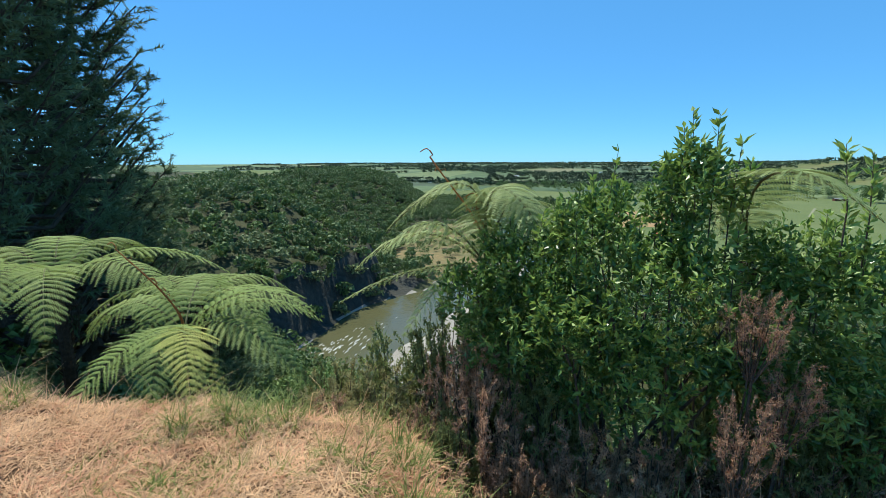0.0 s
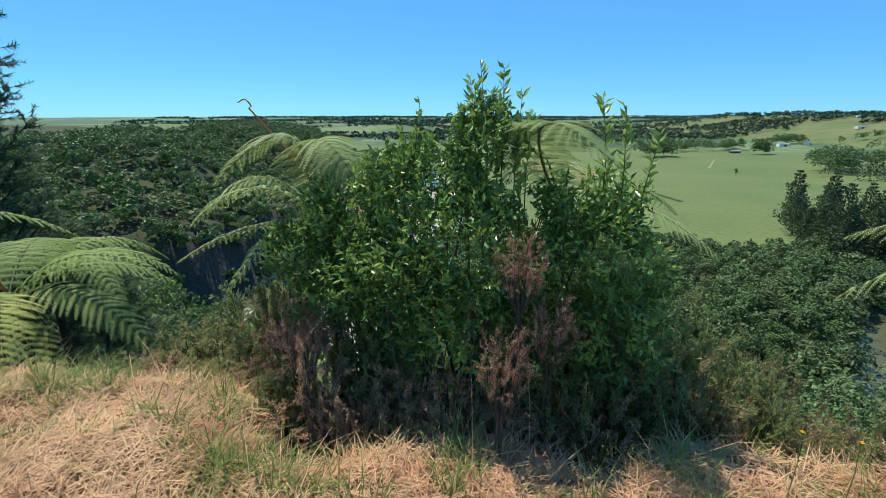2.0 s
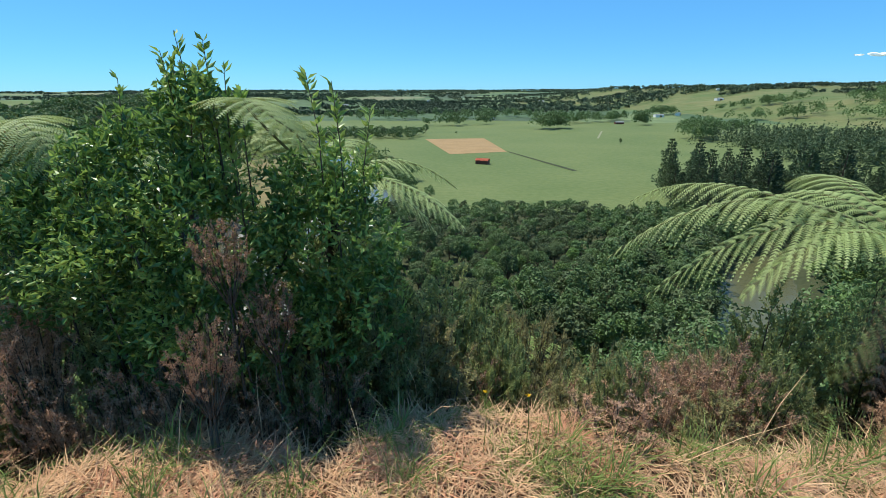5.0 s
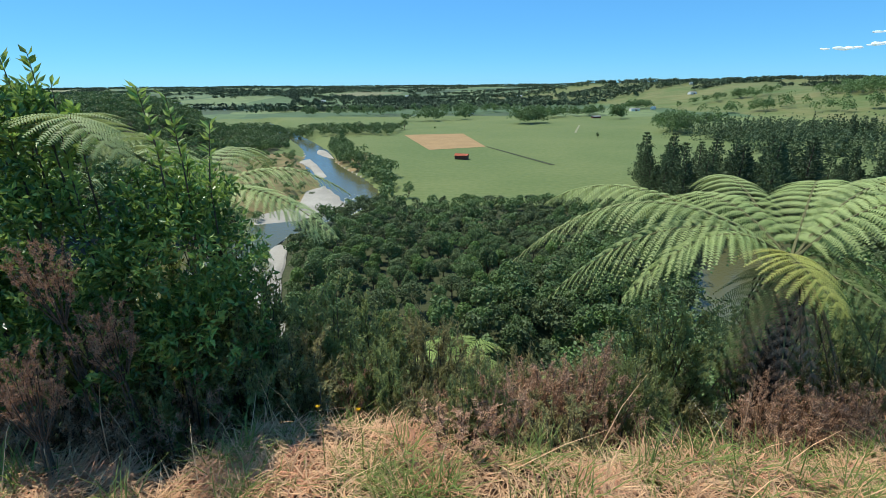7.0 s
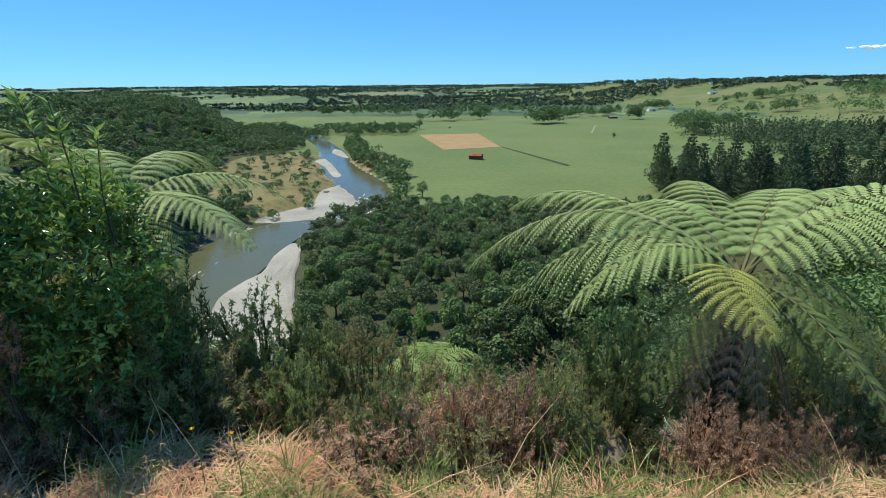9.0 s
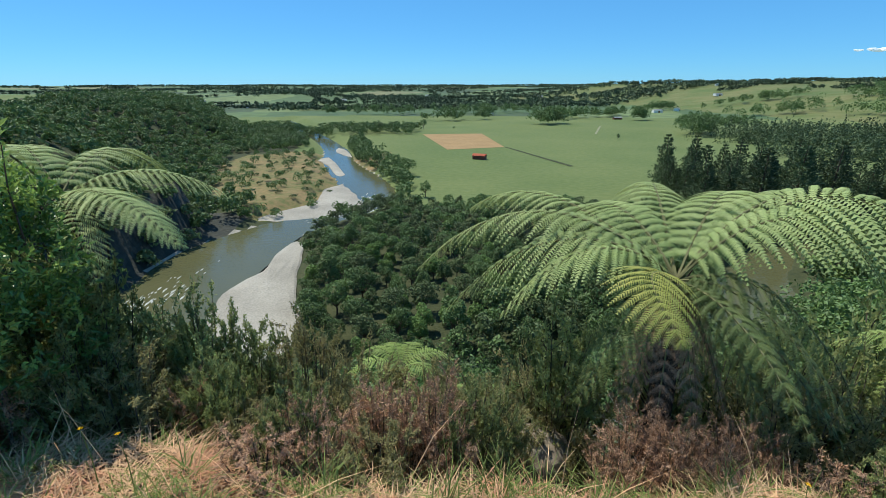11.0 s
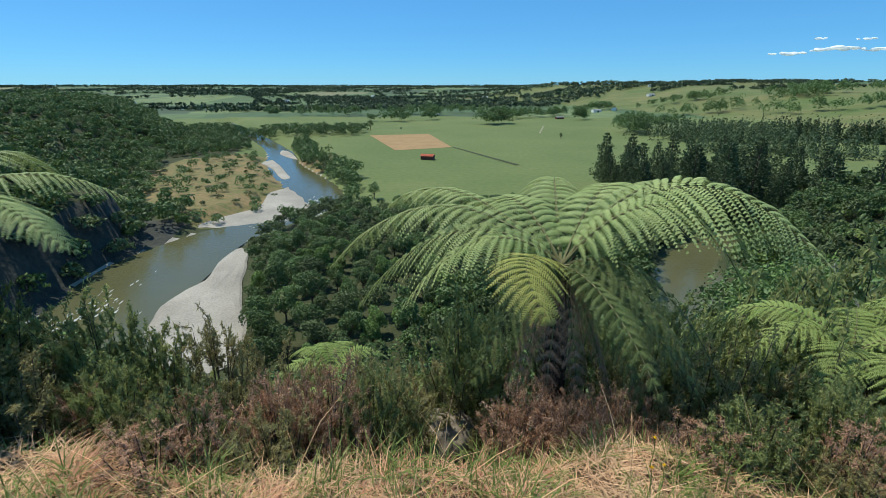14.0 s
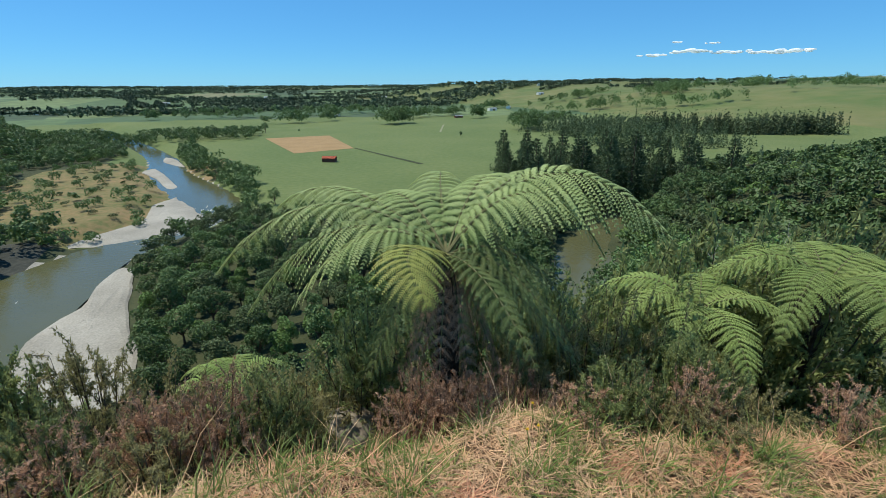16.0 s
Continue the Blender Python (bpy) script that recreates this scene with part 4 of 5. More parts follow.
# ---- shrubs ----
def leafy_shrub():
    """The glossy broad-leaved shrub at the edge of the ridge."""
    r = np.random.default_rng(21)
    base = (-0.05, 2.25, ground_z(-0.05, 2.25))
    ob = empty("leafy_shrub", Matrix.Translation(base), "large glossy-leaved green shrub with upright shoots at the ridge edge", "shrub")
    lobes = np.array([(-0.72, 2.42, 1.1, 0.4, 0.36, 0.34), (-0.2, 2.35, 1.36, 0.42, 0.4, 0.3), (-1.0, 2.32, 0.9, 0.3, 0.3, 0.32), (-0.85, 2.3, 0.6, 0.3, 0.3, 0.3), (0.2, 2.3, 1.6, 0.24, 0.25, 0.3),
                      (0.78, 2.42, 1.22, 0.36, 0.3, 0.28), (0.05, 2.15, 0.95, 0.66, 0.4, 0.5), (0.85, 2.3, 0.95, 0.42, 0.35, 0.4), (-0.5, 2.25, 0.8, 0.42, 0.4, 0.36),
                      (0.95, 2.25, 0.55, 0.34, 0.35, 0.4), (0.2, 2.1, 0.5, 0.6, 0.35, 0.4), (-0.3, 2.5, 0.5, 0.5, 0.35, 0.4)]) - np.array((*base, 0, 0, 0))
    st = Soup()
    stems = []
    for i in range(26):
        l = lobes[i % len(lobes)]
        d = unit(r.normal(0, 1, 3)) * l[3:6] * 0.6
        tip = l[:3] + d
        root = np.array((r.uniform(-0.5, 0.6), r.uniform(-0.15, 0.15), -0.15))
        mid = (root + tip) / 2 + r.normal(0, 0.08, 3)
        st.tube([tuple(root), tuple(mid), tuple(tip)], [0.016, 0.011, 0.004], 5)
        stems.append((mid, tip))
    part("stem", st.mesh("stem", M["bark"]), ob, "dark thin branching stems")
    for name, mat, n, size, low, hol in (("foliage", "glossy", 25000, 0.05, -0.4, 0.6), ("foliage", "young_leaf", 12000, 0.046, 0.0, 0.85)):
        s = Soup()
        # sprays: leaves set round short twigs, not evenly over the crown
        m = n // 9
        tips, out = lobes_points(lobes, m, r, low, hol)
        k = (tips[:, 2] > -0.05 + r.uniform(0, 0.95, m)) & (wave(tips[:, 0], tips[:, 2], 0.12, 4) + r.normal(0, 0.25, m) > -0.3)
        tips, out = tips[k], unit(out[k] + r.normal(0, 0.4, (k.sum(), 3)) + (0, 0, 0.55))
        tips, out = np.repeat(tips, 9, 0), np.repeat(out, 9, 0)
        q = r.uniform(-0.11, 0.05, (len(tips), 1))
        leaf_way = unit(r.normal(0, 1, tips.shape) + out * 0.7)
        s.quads(leaf_quads(tips + out * q, leaf_way, size, size * 0.46, r, 0.2, 0.14))
        part(name, s.mesh(name, M[mat]), ob)
    # upright shoots with leaves along them
    s = Soup()
    for x, y, z0, z1 in [(0.2, 2.28, 1.6, 2.1), (0.28, 2.3, 1.6, 2.06), (0.1, 2.26, 1.55, 1.98), (0.36, 2.26, 1.55, 1.92), (0.02, 2.3, 1.5, 1.85), (0.42, 2.3, 1.5, 1.82), (0.84, 2.25, 1.6, 1.9),
                         (0.94, 2.28, 1.55, 1.86), (-0.25, 2.3, 1.5, 1.88), (-0.32, 2.33, 1.5, 1.78), (1.05, 2.3, 1.4, 1.72), (0.16, 2.2, 1.5, 2.0), (0.25, 2.34, 1.5, 1.95)] + \
            [(r.uniform(-0.85, 1.0), r.uniform(2.1, 2.5), 1.2, r.uniform(1.4, 1.62)) for i in range(16)]:
        a = np.array((x, y, z0)) - base
        b = np.array((x + r.normal(0, 0.03), y, z1)) - base
        t = Soup()
        t.tube([tuple(a - (0, 0, 0.3)), tuple(a), tuple(b)], [0.005, 0.004, 0.0015], 4)
        part("twig", t.mesh("twig", M["bark"]), ob)
        k = int((z1 - z0 + 0.2) / 0.011)
        q = r.uniform(-0.3, 1, k)[:, None]
        ang = r.uniform(0, 6.28, k)
        out = np.stack([np.cos(ang), np.sin(ang), np.full(k, 0.9)], -1)
        s.quads(leaf_quads(a + (b - a) * q, out, 0.062, 0.024, r, 0.25, 0.1))
    part("shoot", s.mesh("shoot", M["young_leaf"]), ob, "bright young leaves on upright shoots")
    return ob


leafy_shrub()


def spiky_mesh(r, n, size, mats, stems=20, lean=0.5, thin=0.2):
    """Twiggy shrub one metre wide and high: forking stems that end in plumes set with tiny leaves. Returns the meshes of twigs and of leaves."""
    t, s = Soup(), Soup()
    for i in range(3):
        t.tube([(0.1 * math.cos(i * 2.1), 0.1 * math.sin(i * 2.1), -1.5), (0.03 * math.cos(i * 2.1), 0.03 * math.sin(i * 2.1), 0.05)], [0.02, 0.016], 5)
    plumes = 9
    per = n // (stems * plumes)
    for i in range(stems):
        a, R = i * 2.4 + r.uniform(-0.5, 0.5), 0.46 * math.sqrt((i + r.uniform(0.2, 1)) / stems)
        o = np.array((math.cos(a), math.sin(a), 0))
        root = o * R * 0.15 + (0, 0, -0.12)
        top = o * R + (0, 0, (0.98 - 1.5 * R * R) * r.uniform(0.75, 1.0))
        mid = (root + top) / 2 + o * 0.12 * R + r.normal(0, 0.02, 3)
        t.tube([tuple(root), tuple(mid), tuple(top)], [0.012, 0.008, 0.002], 4)
        for j in range(plumes):
            q = 1.0 if j == 0 else r.uniform(0.35, 0.97)
            p0 = root + (mid - root) * q * 2 if q < 0.5 else mid + (top - mid) * (q - 0.5) * 2
            d = unit(o * lean * r.uniform(0.2, 1.2) + r.normal(0, 0.45, 3) + (0, 0, 0.75)) * r.uniform(0.09, 0.2)
            t.tube([tuple(p0), tuple(p0 + d)], [0.004, 0.001], 3)
            u = r.uniform(0, 1, per)[:, None]
            pos = p0 + d * u + r.normal(0, 0.011, (per, 3))
            out = unit(r.normal(0, 1, (per, 3)) + unit(d) * 0.9)
            sd = unit(np.cross(out, r.normal(0, 1, (per, 3)))) * size * thin
            s.quads(np.stack([pos - sd, pos + sd, pos + out * size * r.uniform(0.6, 1.4, per)[:, None]], 1))
    return t.mesh("twig", mats[0]), s.mesh("spike", mats[1])


def spiky(kind_name, me, at, label, category, group=""):
    ob = empty(kind_name, at, label, category, group)
    part("twig", me[0], ob)
    part("foliage", me[1], ob)
    return ob


rs = np.random.default_rng(31)
dead_mesh = [spiky_mesh(rs, 6000, 0.036, (M["bark"], M["dead"]), 16, 0.7, 0.14) for i in range(2)]
gorse_mesh = [spiky_mesh(rs, 9500, 0.034, (M["bark"], M["gorse"]), 22, 0.6, 0.18) for i in range(3)]
manuka_mesh = [spiky_mesh(rs, 10500, 0.034, (M["bark"], M["manuka"]), 24, 0.4, 0.24) for i in range(3)]


def put(kind_name, meshes, x, y, top, scale, label, category, group, spread=0.42):
    """A shrub whose top reaches the height `top`."""
    g = ground_z(x, y)
    hgt = max(0.3, top - g)
    wide = max(scale, spread * hgt)
    tall = min(hgt, 1.45 * wide)
    s = Matrix.LocRotScale((x, y, g + hgt - tall), Euler((rs.normal(0, 0.06), rs.normal(0, 0.06), rs.uniform(0, 6.28))), Vector((wide, wide, tall)))
    ob = spiky(kind_name, meshes[int(rs.integers(len(meshes)))], s, label, category, group)
    return ob


for x, y, top, w in ((0.45, 1.85, 1.28, 0.28), (0.4, 1.62, 0.86, 0.32), (0.62, 1.9, 0.95, 0.3), (-0.85, 1.95, 0.6, 0.5), (-1.0, 2.15, 0.75, 0.45), (2.85, 2.3, 0.3, 0.32), (3.1, 2.2, 0.12, 0.4), (3.3, 2.1, 0.2, 0.4),
                     (2.55, 2.4, 0.0, 0.4), (4.25, 2.2, 0.12, 0.5), (-0.25, 1.95, 0.4, 0.5), (0.1, 1.9, 0.42, 0.5), (-1.25, 2.3, 0.6, 0.5), (5.9, 2.0, 0.05, 0.5), (0.85, 1.95, 0.4, 0.5), (4.6, 2.15, 0.1, 0.5), (2.2, 2.35, 0.1, 0.4)):
    put("dead_shrub", dead_mesh, x, y, top, w, "dead brown gorse shrub at the grass edge", "dead shrub", "dead gorse shrubs", 0.2)
for x, y, top, w in ((2.1, 3.2, 0.2, 0.7), (1.6, 2.6, 0.2, 0.9), (1.9, 2.7, 0.05, 0.8), (2.4, 2.9, -0.15, 0.9), (1.35, 2.3, 0.55, 0.8), (3.6, 3.1, -0.35, 1.0), (2.9, 3.3, -0.5, 0.9), (5.6, 2.7, 0.15, 1.0), (6.2, 2.9, 0.1, 1.0),
                     (5.2, 2.4, -0.05, 0.9), (6.9, 2.5, -0.15, 0.9), (-1.75, 2.3, 0.3, 1.0), (-2.2, 2.4, 0.2, 1.0), (4.0, 2.9, -0.2, 1.0), (3.3, 3.6, -0.5, 1.1), (3.9, 3.9, -0.55, 1.2), (3.0, 4.2, -0.85, 1.2), (4.4, 4.2, -0.65, 1.2), (2.2, 4.0, -0.6, 1.1), (3.5, 2.95, -0.15, 0.8)):
    put("gorse_shrub", gorse_mesh, x, y, top, w, "dull green prickly gorse shrub on the slope", "shrub", "gorse shrubs")
for i, (x, y, top, w) in enumerate(((1.45, 2.9, 0.62, 0.5), (1.78, 3.0, 0.3, 0.5), (4.2, 3.3, 0.3, 0.7), (4.9, 3.2, 0.2, 0.7), (5.4, 3.3, 0.1, 0.7), (-1.4, 2.6, 0.75, 0.6), (-1.9, 2.8, 0.4, 0.8), (5.9, 3.5, 0.1, 1.0),
                                    # (-0.75, 2.62) to (1.1, 2.3): added to block sun behind the leafy shrub
                                    (-2.6, 2.7, 0.1, 0.9), (6.5, 3.4, -0.1, 0.9), (0.6, 2.9, 0.6, 0.9), (-0.5, 3.1, 0.6, 0.9), (-0.75, 2.62, 0.85, 0.8), (0.5, 2.62, 1.05, 0.8), (0.9, 2.58, 0.95, 0.8), (1.1, 2.3, 0.6, 0.6), (0.75, 2.1, 0.55, 0.7), (-0.5, 2.2, 0.5, 0.6), (0.3, 2.35, 0.5, 0.6),
                                    (6.9, 2.9, 0.2, 1.0), (7.6, 3.3, 0.1, 1.1), (8.4, 3.2, 0.3, 1.1), (9.2, 3.4, 0.4, 1.2), (7.2, 4.0, -0.2, 1.3), (8.2, 4.2, 0.0, 1.4), (9.3, 4.5, 0.1, 1.5), (10.4, 3.6, 0.3, 1.4))):
    put("manuka_shrub", manuka_mesh, x, y, top, w, "feathery dark green shrub on the slope", "shrub", "feathery shrubs on the slope")
# a broken hedge of low shrubs just past the crest
for i in range(64):
    x = -2.4 + 9.4 * (i + rs.uniform(0, 1)) / 64
    if 0.9 < x < 1.4 or 4.2 < x < 5.3 or 3.65 < x < 4.2:
        continue
    y = float(crest(x)) + rs.uniform(0.22, 0.75)
    tall = rs.uniform(0.12, 0.34) + (0.12 if 1.4 < x < 4.2 else 0)
    kind = 2 if -1.0 < x < 0.9 or (2.4 < x < 3.4 and i % 3) else i % 5
    if kind < 2:
        put("gorse_shrub", gorse_mesh, x, y, tall - 0.3 * (y - float(crest(x))), rs.uniform(0.4, 0.6), "dull green prickly gorse shrub on the slope", "shrub", "gorse shrubs")
    elif kind == 2:
        put("dead_shrub", dead_mesh, x, y, tall + (0.05 if x > 2 else -0.02), rs.uniform(0.35, 0.55), "dead brown gorse shrub at the grass edge", "dead shrub", "dead gorse shrubs")
    else:
        put("manuka_shrub", manuka_mesh, x, y, tall, rs.uniform(0.4, 0.6), "feathery dark green shrub on the slope", "shrub", "feathery shrubs on the slope")
for i in range(12):
    x, y = 4.3 + 1.1 * i / 12, 2.05 + 0.4 * rs.uniform(0, 1)
    put("dead_shrub", dead_mesh, x, y, rs.uniform(-0.15, 0.2), 0.36, "dead brown fern litter and gorse under the tree fern", "dead shrub", "dead gorse shrubs", 0.2)
# bush down the steep face
def line_top(x, y):
    """The highest that the bush on the face may stand and still leave the river in view."""
    b = (x - 2.5) / y
    gap = 0.22 * smooth(0.60, 0.66, b) * (1 - smooth(0.80, 0.86, b))
    return 1.8 - y * (gap + np.interp(b, [-1.2, -0.7, -0.55, -0.35, -0.1, 0.08, 0.14, 0.34, 0.44, 0.5, 0.58, 0.9, 1.0, 1.3], [0.5, 0.6, 0.74, 0.72, 0.57, 0.57, 0.70, 0.68, 0.47, 0.46, 0.46, 0.42, 0.42, 0.4]))


face_spots = scatter(9000, (-40, 60, 3.4, 70), lambda x, y: (np.abs(x - 2) < y * 1.25 + 5) & (x > 3 - y * 0.95), 1.9, rs)
face_spots = face_spots[np.argsort(np.hypot(face_spots[:, 0] - 2, face_spots[:, 1]))]
n_tree, rest = 0, []
for x, y in face_spots:
    d = math.hypot(x - 2, y)
    g = ground_z(x, y)
    hgt = min(rs.uniform(0.7, 1.1) * (1.0 + 0.27 * d), float(line_top(x, y)) - g)
    if hgt < 0.5:
        continue
    if d < 9:
        put("manuka_shrub", manuka_mesh if rs.uniform() < 0.7 else gorse_mesh, x, y, g + hgt, 0.9 + 0.05 * d, "feathery dark green shrub on the slope", "shrub", "feathery shrubs on the slope")
        continue
    if n_tree < 110:
        w = hgt * rs.uniform(0.6, 0.95) / 8.0 + 0.12
        m = Matrix.LocRotScale((x, y, g - 0.1), Euler((0, 0, rs.uniform(0, 6.28))), Vector((w, w, hgt / 9)))
        if n_tree < 4:
            slope_protos[n_tree].matrix_basis = m
        else:
            copy_thing(slope_protos[int(rs.integers(4))], m)
        n_tree += 1
    elif rs.uniform() < min(1.0, 26 / d):
        rest.append((x, y, g, hgt))


def low_bush(spots, n, size, leaf, label):
    """Small crowns of their own heights, joined."""
    s = Soup()
    for x, y, g, h in spots:
        w = h * rs.uniform(0.65, 1.05) + 0.8
        pos, out = lobes_points(round_lobes(rs, w, h, 6), n, rs, -0.2, 0.7)
        s.quads(canopy_quads(pos + (x, y, g - 0.1), out, size * 1.1 * (0.5 + 0.08 * h), rs, 0.6))
    tagged(new("bush", s.mesh("bush", M[leaf])), label, "bush", kind="stuff")


low_bush(rest[::3], 650, 0.3, "tree_leaf_grey", "grey-green native bush on the steep slope")
low_bush(rest[1::3], 650, 0.3, "tree_leaf", "dark green native bush on the steep slope")
low_bush(rest[2::3], 650, 0.3, "tree_leaf_light", "light green native bush on the steep slope")
ridge_spots = scatter(3000, (-52, -5.5, 4.5, 50), lambda x, y: (np.hypot(x, y) > 8.5) & (np.hypot(x, y) < 54) & (x < 2 - y * 0.9), 2.0, rs)
ridge_rows = [(x, y, ground_z(x, y), rs.uniform(2.2, 4.2) * (0.7 + 0.014 * math.hypot(x, y))) for x, y in ridge_spots]
low_bush(ridge_rows[::3], 480, 0.38, "tree_leaf_grey", "grey-green native bush along the ridge")
low_bush(ridge_rows[1::3], 480, 0.38, "tree_leaf", "dark green native bush along the ridge")
low_bush(ridge_rows[2::3], 480, 0.38, "tree_leaf_light", "light green native bush along the ridge")


edge_rows = [(x, y, ground_z(x, y), h) for x, y, h in ((6.5, 2.2, 0.8), (6.8, 1.9, 0.6), (7.1, 2.2, 0.9), (7.4, 1.8, 0.7), (7.6, 2.5, 1.0), (7.9, 2.0, 0.9), (8.3, 2.4, 1.2), (8.6, 2.0, 1.0), (8.7, 1.6, 0.8), (9.0, 2.4, 1.3),
             (9.2, 2.1, 1.1), (9.6, 1.6, 0.9), (8.0, 3.0, 1.3), (6.4, 2.7, 0.9), (9.4, 3.0, 1.4), (10.3, 2.2, 1.3), (7.0, 2.9, 1.2), (7.4, 3.4, 1.6), (8.6, 3.5, 1.6))]
low_bush(edge_rows[::2], 1700, 0.07, "tree_leaf_light", "leafy green shrubs at the grass edge")
low_bush(edge_rows[1::2], 1700, 0.07, "tree_leaf_grey", "grey-green leafy shrubs at the grass edge")
west_rows = [(x, y, ground_z(x, y), h) for x, y, h in ((-2.3, 2.9, 0.9), (-2.7, 3.4, 1.1), (-3.2, 3.9, 1.3), (-1.9, 3.3, 1.0), (-4.1, 3.8, 1.3), (-5.2, 4.0, 1.4), (-3.4, 2.7, 0.7), (-4.8, 2.9, 0.9), (-2.5, 4.4, 1.5))]
low_bush(west_rows, 1600, 0.075, "tree_leaf_grey", "grey-green low shrubs below the grass edge")


# ---- the pine at the west end of the ridge ----
def ridge_pine(x, y, h, w, top_tufts, label, seed, low=0.12):
    r = np.random.default_rng(seed)
    g = ground_z(x, y)
    ob = empty("pine_tree", Matrix.Translation((x, y, g)), label, "pine")
    t, s = Soup(), Soup()
    t.tube([(0, 0, -0.4), (0.1, 0, h * 0.5), (0, 0.1, h)], [0.016 * h, 0.011 * h, 0.002 * h], 9)
    limbs = int(top_tufts / 14)
    for i in range(limbs):
        f = low + (0.99 - low) * ((i + r.uniform(0, 1)) / limbs)
        a = i * 2.4 + r.uniform(-0.3, 0.3)
        R = w * 0.5 * (1 - f) ** 0.6 * r.uniform(0.7, 1.15) + 0.3
        e = np.array((math.cos(a), math.sin(a), 0))
        p0 = np.array((0, 0, h * f))
        mid = p0 + e * R * 0.55 + (0, 0, -0.02 * R)
        tip = p0 + e * R + (0, 0, 0.5 * R)
        t.tube([tuple(p0), tuple(mid), tuple(tip)], [0.006 * h * (1.1 - f), 0.004 * h * (1.1 - f), 0.0008 * h], 5)
        for j in range(14):
            q = r.uniform(0.35, 1.0) if f > 0.3 else r.uniform(0.6, 1.0)
            b = p0 + (mid - p0) * min(1, q / 0.55) if q < 0.55 else mid + (tip - mid) * (q - 0.55) / 0.45
            twig = unit(e * 0.8 + np.array((*r.normal(0, 0.6, 2), r.uniform(0.1, 0.8)))) * r.uniform(0.3, 0.75)
            t.tube([tuple(b), tuple(b + twig)], [0.012, 0.004], 3)
            k = 36
            u = r.uniform(0.25, 1.05, k)[:, None]
            pos = b + twig * u
            out = unit(unit(twig) * 0.8 + r.normal(0, 0.65, (k, 3)))
            sd = unit(np.cross(out, r.normal(0, 1, (k, 3)))) * 0.017
            s.quads(np.stack([pos - sd, pos + sd, pos + out * r.uniform(0.12, 0.24, k)[:, None]], 1))
    part("trunk", t.mesh("trunk", M["bark"]), ob, "grey-brown trunk with bare lower limbs")
    part("crown", s.mesh("crown", M["pine_needle"]), ob, "dark green needle tufts")
    return ob


ridge_pine(-16.6, 8.4, 22.0, 6.4, 4200, "tall dark green pine on the ridge", 5)
ridge_pine(-14.0, 5.0, 18.0, 6.4, 3000, "tall dark green pine on the ridge", 6)
ridge_pine(-13.6, 10.4, 6.4, 3.0, 700, "young dark green pine on the slope", 7, 0.2)
ridge_pine(-18.5, 12.6, 8.0, 4.2, 700, "young dark green pine on the slope", 8, 0.2)


# ---- bare earth on the bank ----
def earth_bank(x, y, z, w, d, h):
    bm = bmesh.new()
    bmesh.ops.create_icosphere(bm, subdivisions=4, radius=1, matrix=Matrix.Diagonal((w / 2, d / 2, h, 1)))
    for v in bm.verts:
        n = noise.noise(v.co * 5) * 0.5 + noise.noise(v.co * 14) * 0.25
        v.co += v.co.normalized() * 0.09 * n
    me = bpy.data.meshes.new("earth_bank")
    bm.to_mesh(me), bm.free()
    me.materials.append(M["clay"])
    me.polygons.foreach_set("use_smooth", [True] * len(me.polygons))
    ob = new("earth_bank", me)
    ob.matrix_basis = pose(x, y, z, -18, 0, 8)
    tagged(ob, "bare grey-brown clay bank among the shrubs", "earth bank", kind="structure")


earth_bank(3.92, 2.9, -0.74, 0.62, 0.5, 0.2)


# ---- bare shrubs ----
def bare_tree(x, y, h, w, seed, label, mat="grey_wood", leafy=0):
    r = np.random.default_rng(seed)
    ob = empty("bare_tree", Matrix.Translation((x, y, ground_z(x, y))), label, "dead tree")
    t, s = Soup(), Soup()

    def limb(p, d, L, rad, depth):
        q = p + d * L * 0.5 + r.normal(0, 0.06 * L, 3)
        e = p + d * L + r.normal(0, 0.05 * L, 3)
        t.tube([tuple(p), tuple(q), tuple(e)], [rad, rad * 0.75, rad * 0.45], 4)
        if leafy and depth < 2:
            s.quads(leaf_quads(np.repeat((q + e)[None] / 2, leafy, 0) + r.normal(0, 0.08 * h, (leafy, 3)), r.normal(0, 1, (leafy, 3)), 0.05, 0.02, r))
        if depth:
            for k in range(3 + (depth > 2)):
                b = (q, e, e, p * 0.3 + q * 0.7)[k % 4]
                dd = unit(d + r.normal(0, 0.55, 3) * (w, w, 0.6))
                limb(b, dd, L * r.uniform(0.5, 0.8), rad * 0.5, depth - 1)
    for k in range(3):
        limb(np.array((0, 0, -0.1)), unit(np.array((*r.normal(0, 0.35 * w, 2), 1.0))), h * 0.45, 0.014 * h, 4)
    part("branch", t.mesh("branch", M[mat]), ob)
    if leafy:
        part("foliage", s.mesh("foliage", M["young_leaf"]), ob)
    return ob


bare_tree(5.9, 3.1, 1.75, 1.0, 3, "thin grey bare shrub with a few green leaves", "bark", 2)
bare_tree(6.35, 3.2, 1.75, 1.0, 4, "thin grey bare shrub", "grey_wood")
bare_tree(5.55, 3.4, 1.6, 1.0, 5, "thin grey bare shrub", "grey_wood")
bare_tree(3.45, 3.4, 0.9, 1.1, 6, "thin grey bare shrub", "grey_wood")
bare_tree(22.5, 12.5, 6.5, 1.1, 7, "grey dead tree with many bare branches")
bare_tree(24.5, 13.5, 5.5, 1.1, 8, "grey dead tree with many bare branches")


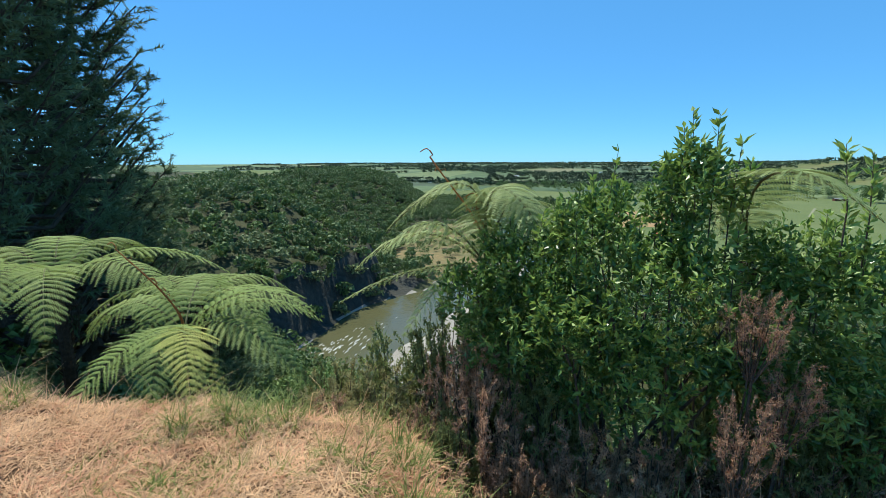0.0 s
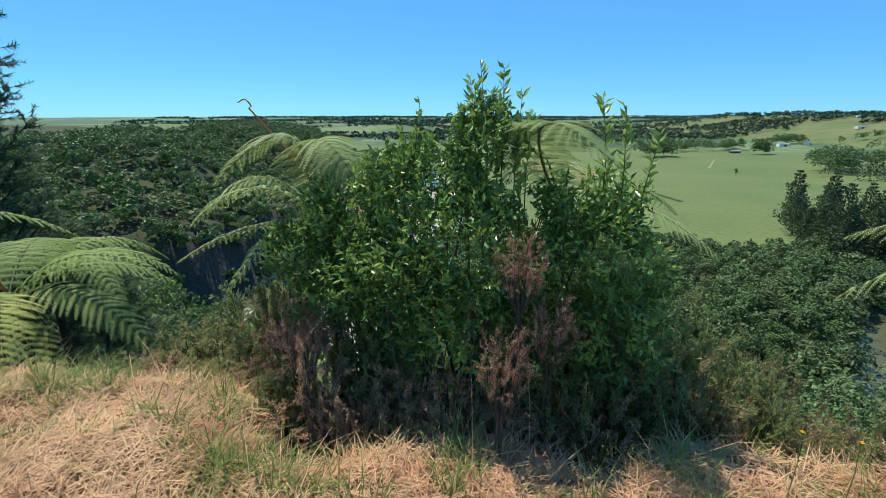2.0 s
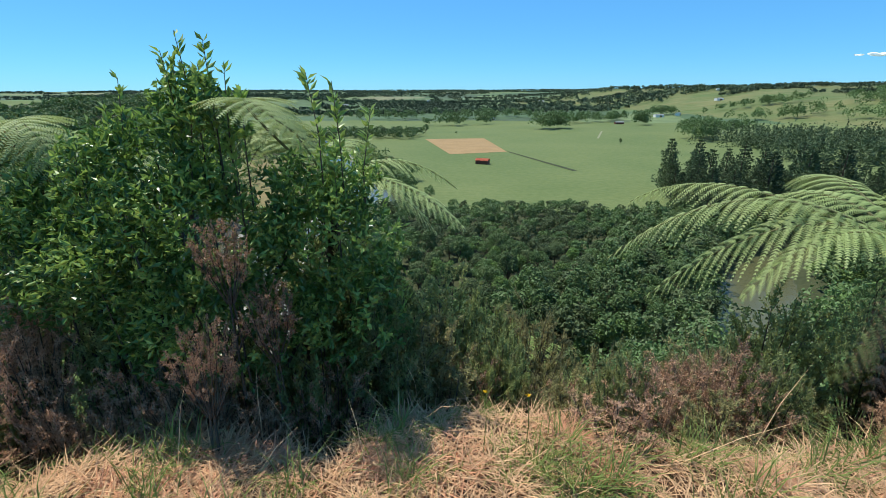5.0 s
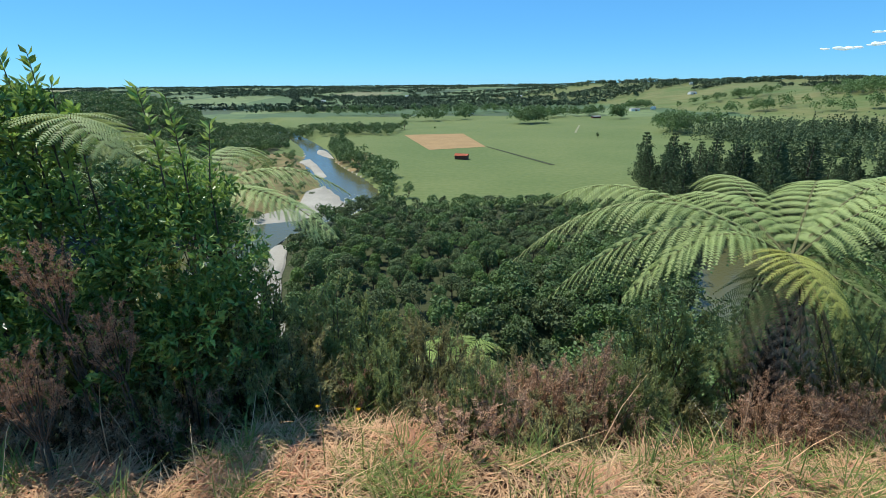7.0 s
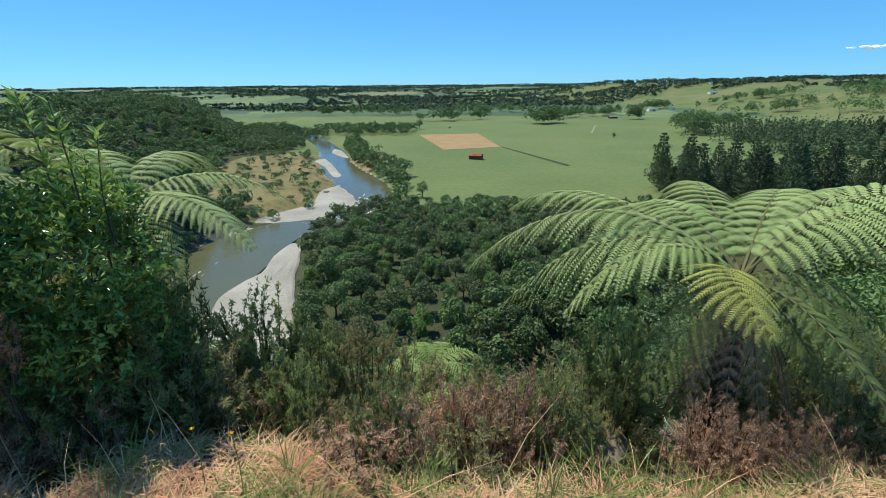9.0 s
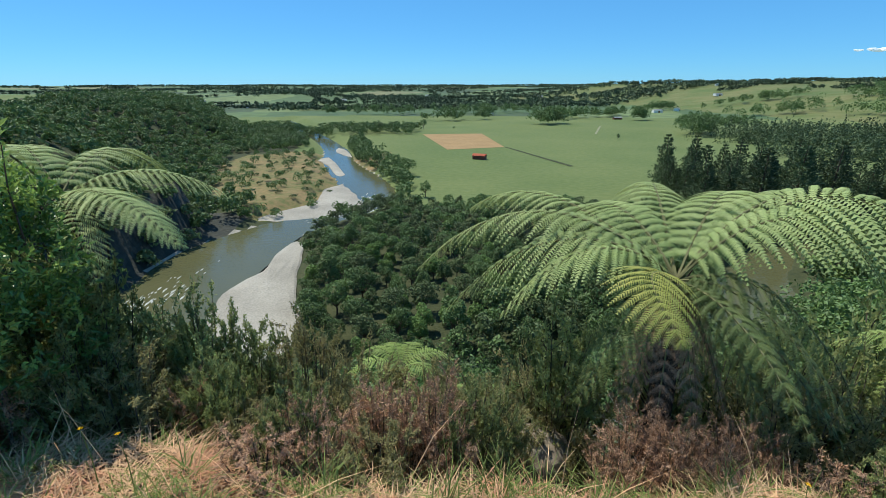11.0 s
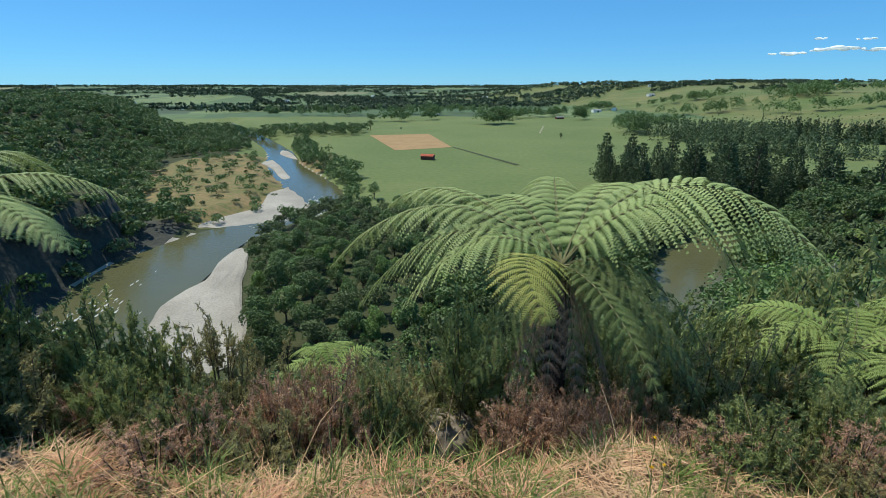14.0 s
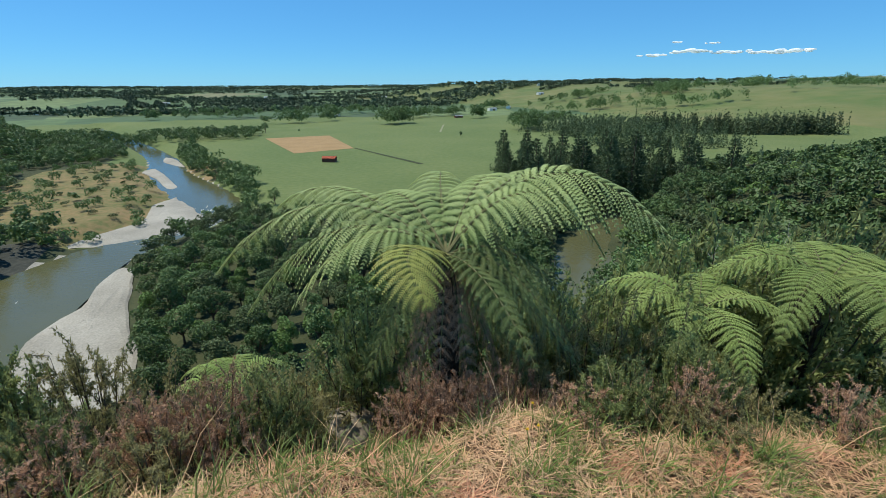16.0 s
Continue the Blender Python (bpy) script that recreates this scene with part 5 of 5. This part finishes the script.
# ---- grass ----
def blades(n, box, ok, length, width, flat, mat, name, label, rng, bend=0.5, tuft=0):
    """Curved grass blades, each of two tapering pieces. flat: 0 upright, 1 lying."""
    s = Soup()
    x, y = rng.uniform(box[0], box[1], n), rng.uniform(box[2], box[3], n)
    if tuft:
        cxs, cys = rng.uniform(box[0], box[1], tuft), rng.uniform(box[2], box[3], tuft)
        k = rng.integers(0, tuft, n)
        x, y = cxs[k] + rng.normal(0, 0.045, n), cys[k] + rng.normal(0, 0.035, n)
    keep = ok(x, y)
    x, y = x[keep], y[keep]
    n = len(x)
    z = height(x, y)
    a = rng.uniform(0, 6.28, n)
    up = np.clip(1 - flat + rng.normal(0, 0.18, n), 0.03, 1)
    out = np.sqrt(1 - up ** 2 * 0.98)
    d = np.stack([np.cos(a) * out, np.sin(a) * out, up], -1)
    L = (length * rng.uniform(0.4, 1.3, n))[:, None]
    p0 = np.stack([x, y, z + rng.uniform(-0.01, 0.05 * flat, n)], -1)
    p1 = p0 + d * L * 0.55
    d2 = unit(d + np.stack([np.cos(a), np.sin(a), -np.ones(n)], -1) * bend * rng.uniform(0.2, 1, n)[:, None])
    p2 = p1 + d2 * L * 0.45
    sd = np.stack([-np.sin(a + 0.5), np.cos(a + 0.5), 0 * a], -1) * width
    s.quads(np.stack([p0 - sd, p0 + sd, p1 + sd * 0.7, p1 - sd * 0.7], 1))
    s.quads(np.stack([p1 - sd * 0.7, p1 + sd * 0.7, p2], 1))
    return tagged(new(name, s.mesh(name, M[mat])), label, "grass", kind="stuff")


rg = np.random.default_rng(41)
top = lambda x, y: y < crest(x) + 0.15
patch = lambda x, y: wave(x, y, 0.42, 2) + 0.5 * wave(x, y, 0.15, 7)
blades(62000, (-5, 9, 0.3, 2.1), top, 0.17, 0.003, 0.88, "straw", "dry_grass", "cut dry straw-coloured grass lying in mats", rg, 0.3)
blades(30000, (-5, 9, 0.3, 2.2), top, 0.16, 0.003, 0.62, "straw", "dry_grass", "rough tufts of dry straw-coloured grass", rg, 0.8, 900)
blades(26000, (-5, 9, 0.3, 2.1), lambda x, y: top(x, y) & (patch(x, y) > 0.3), 0.18, 0.0032, 0.84, "rust_straw", "dry_grass", "rust-pink dead grass lying in mats", rg, 0.4)
blades(9000, (-5, 9, 1.2, 2.2), lambda x, y: np.abs(y - crest(x) + 0.1) < 0.28, 0.17, 0.0024, 0.76, "rust_straw", "dry_grass", "heaps of rust-pink dead grass along the edge", rg, 0.9, 60)
blades(30000, (-5, 9, 0.4, 2.2), lambda x, y: (y < crest(x) + 0.25) & (wave(x, y, 0.6, 5) + 0.5 * smooth(2, 4, x) > 0.15), 0.13, 0.003, 0.45, "blade", "grass", "fresh green grass blades in tufts", rg, 0.6, 900)
blades(12000, (-5, 9, 1.1, 2.6), lambda x, y: np.abs(y - crest(x) - 0.02) < 0.42, 0.27, 0.0032, 0.3, "blade", "grass", "long green grass along the edge", rg, 0.9, 260)
blades(420, (-5, 9, 1.0, 2.4), lambda x, y: np.abs(y - crest(x)) < 0.4, 0.5, 0.0022, 0.25, "straw", "dry_grass", "long dry grass stalks along the edge", rg, 0.5)
blades(9000, (-5, 9, 1.2, 3.6), lambda x, y: (y > crest(x) + 0.1) & (y < crest(x) + 1.6), 0.2, 0.003, 0.4, "blade", "grass", "rank green grass on the upper slope", rg, 0.7, 500)
blades(9000, (-5, 9, 1.2, 3.6), lambda x, y: (y > crest(x)) & (y < crest(x) + 1.2), 0.2, 0.0024, 0.6, "rust_straw", "dry_grass", "rust-brown dead grass on the upper slope", rg, 0.6, 300)


def flower(x, y, z, seed):
    r = np.random.default_rng(seed)
    g = ground_z(x, y)
    ob = empty("yellow_flower", Matrix.Translation((x, y, g)), "small yellow wild flower on a thin stalk", "flower", "yellow flowers")
    t = Soup()
    t.tube([(0, 0, -0.02), (0.01, 0, (z - g) * 0.6), (0, 0, z - g)], [0.003, 0.002, 0.0015], 4)
    part("stalk", t.mesh("stalk", M["blade"]), ob)
    for ring, (k, L, tilt) in enumerate(((11, 0.013, 0.25), (8, 0.009, 0.6))):
        s = Soup()
        a = np.arange(k) * math.tau / k + ring
        s.quads(leaf_quads(np.tile((0, 0, z - g), (k, 1)), np.stack([np.cos(a), np.sin(a), np.full(k, tilt)], -1), L, L * 0.5, r, 0.05))
        part("petals", s.mesh("petals", M["petal"]), ob)


for i, (x, y, z) in enumerate(((1.895, 1.616, 0.5), (1.70, 1.65, 0.49), (4.92, 1.757, 0.2), (4.77, 1.51, 0.26), (4.84, 1.53, 0.25))):
    flower(x, y, z, i)


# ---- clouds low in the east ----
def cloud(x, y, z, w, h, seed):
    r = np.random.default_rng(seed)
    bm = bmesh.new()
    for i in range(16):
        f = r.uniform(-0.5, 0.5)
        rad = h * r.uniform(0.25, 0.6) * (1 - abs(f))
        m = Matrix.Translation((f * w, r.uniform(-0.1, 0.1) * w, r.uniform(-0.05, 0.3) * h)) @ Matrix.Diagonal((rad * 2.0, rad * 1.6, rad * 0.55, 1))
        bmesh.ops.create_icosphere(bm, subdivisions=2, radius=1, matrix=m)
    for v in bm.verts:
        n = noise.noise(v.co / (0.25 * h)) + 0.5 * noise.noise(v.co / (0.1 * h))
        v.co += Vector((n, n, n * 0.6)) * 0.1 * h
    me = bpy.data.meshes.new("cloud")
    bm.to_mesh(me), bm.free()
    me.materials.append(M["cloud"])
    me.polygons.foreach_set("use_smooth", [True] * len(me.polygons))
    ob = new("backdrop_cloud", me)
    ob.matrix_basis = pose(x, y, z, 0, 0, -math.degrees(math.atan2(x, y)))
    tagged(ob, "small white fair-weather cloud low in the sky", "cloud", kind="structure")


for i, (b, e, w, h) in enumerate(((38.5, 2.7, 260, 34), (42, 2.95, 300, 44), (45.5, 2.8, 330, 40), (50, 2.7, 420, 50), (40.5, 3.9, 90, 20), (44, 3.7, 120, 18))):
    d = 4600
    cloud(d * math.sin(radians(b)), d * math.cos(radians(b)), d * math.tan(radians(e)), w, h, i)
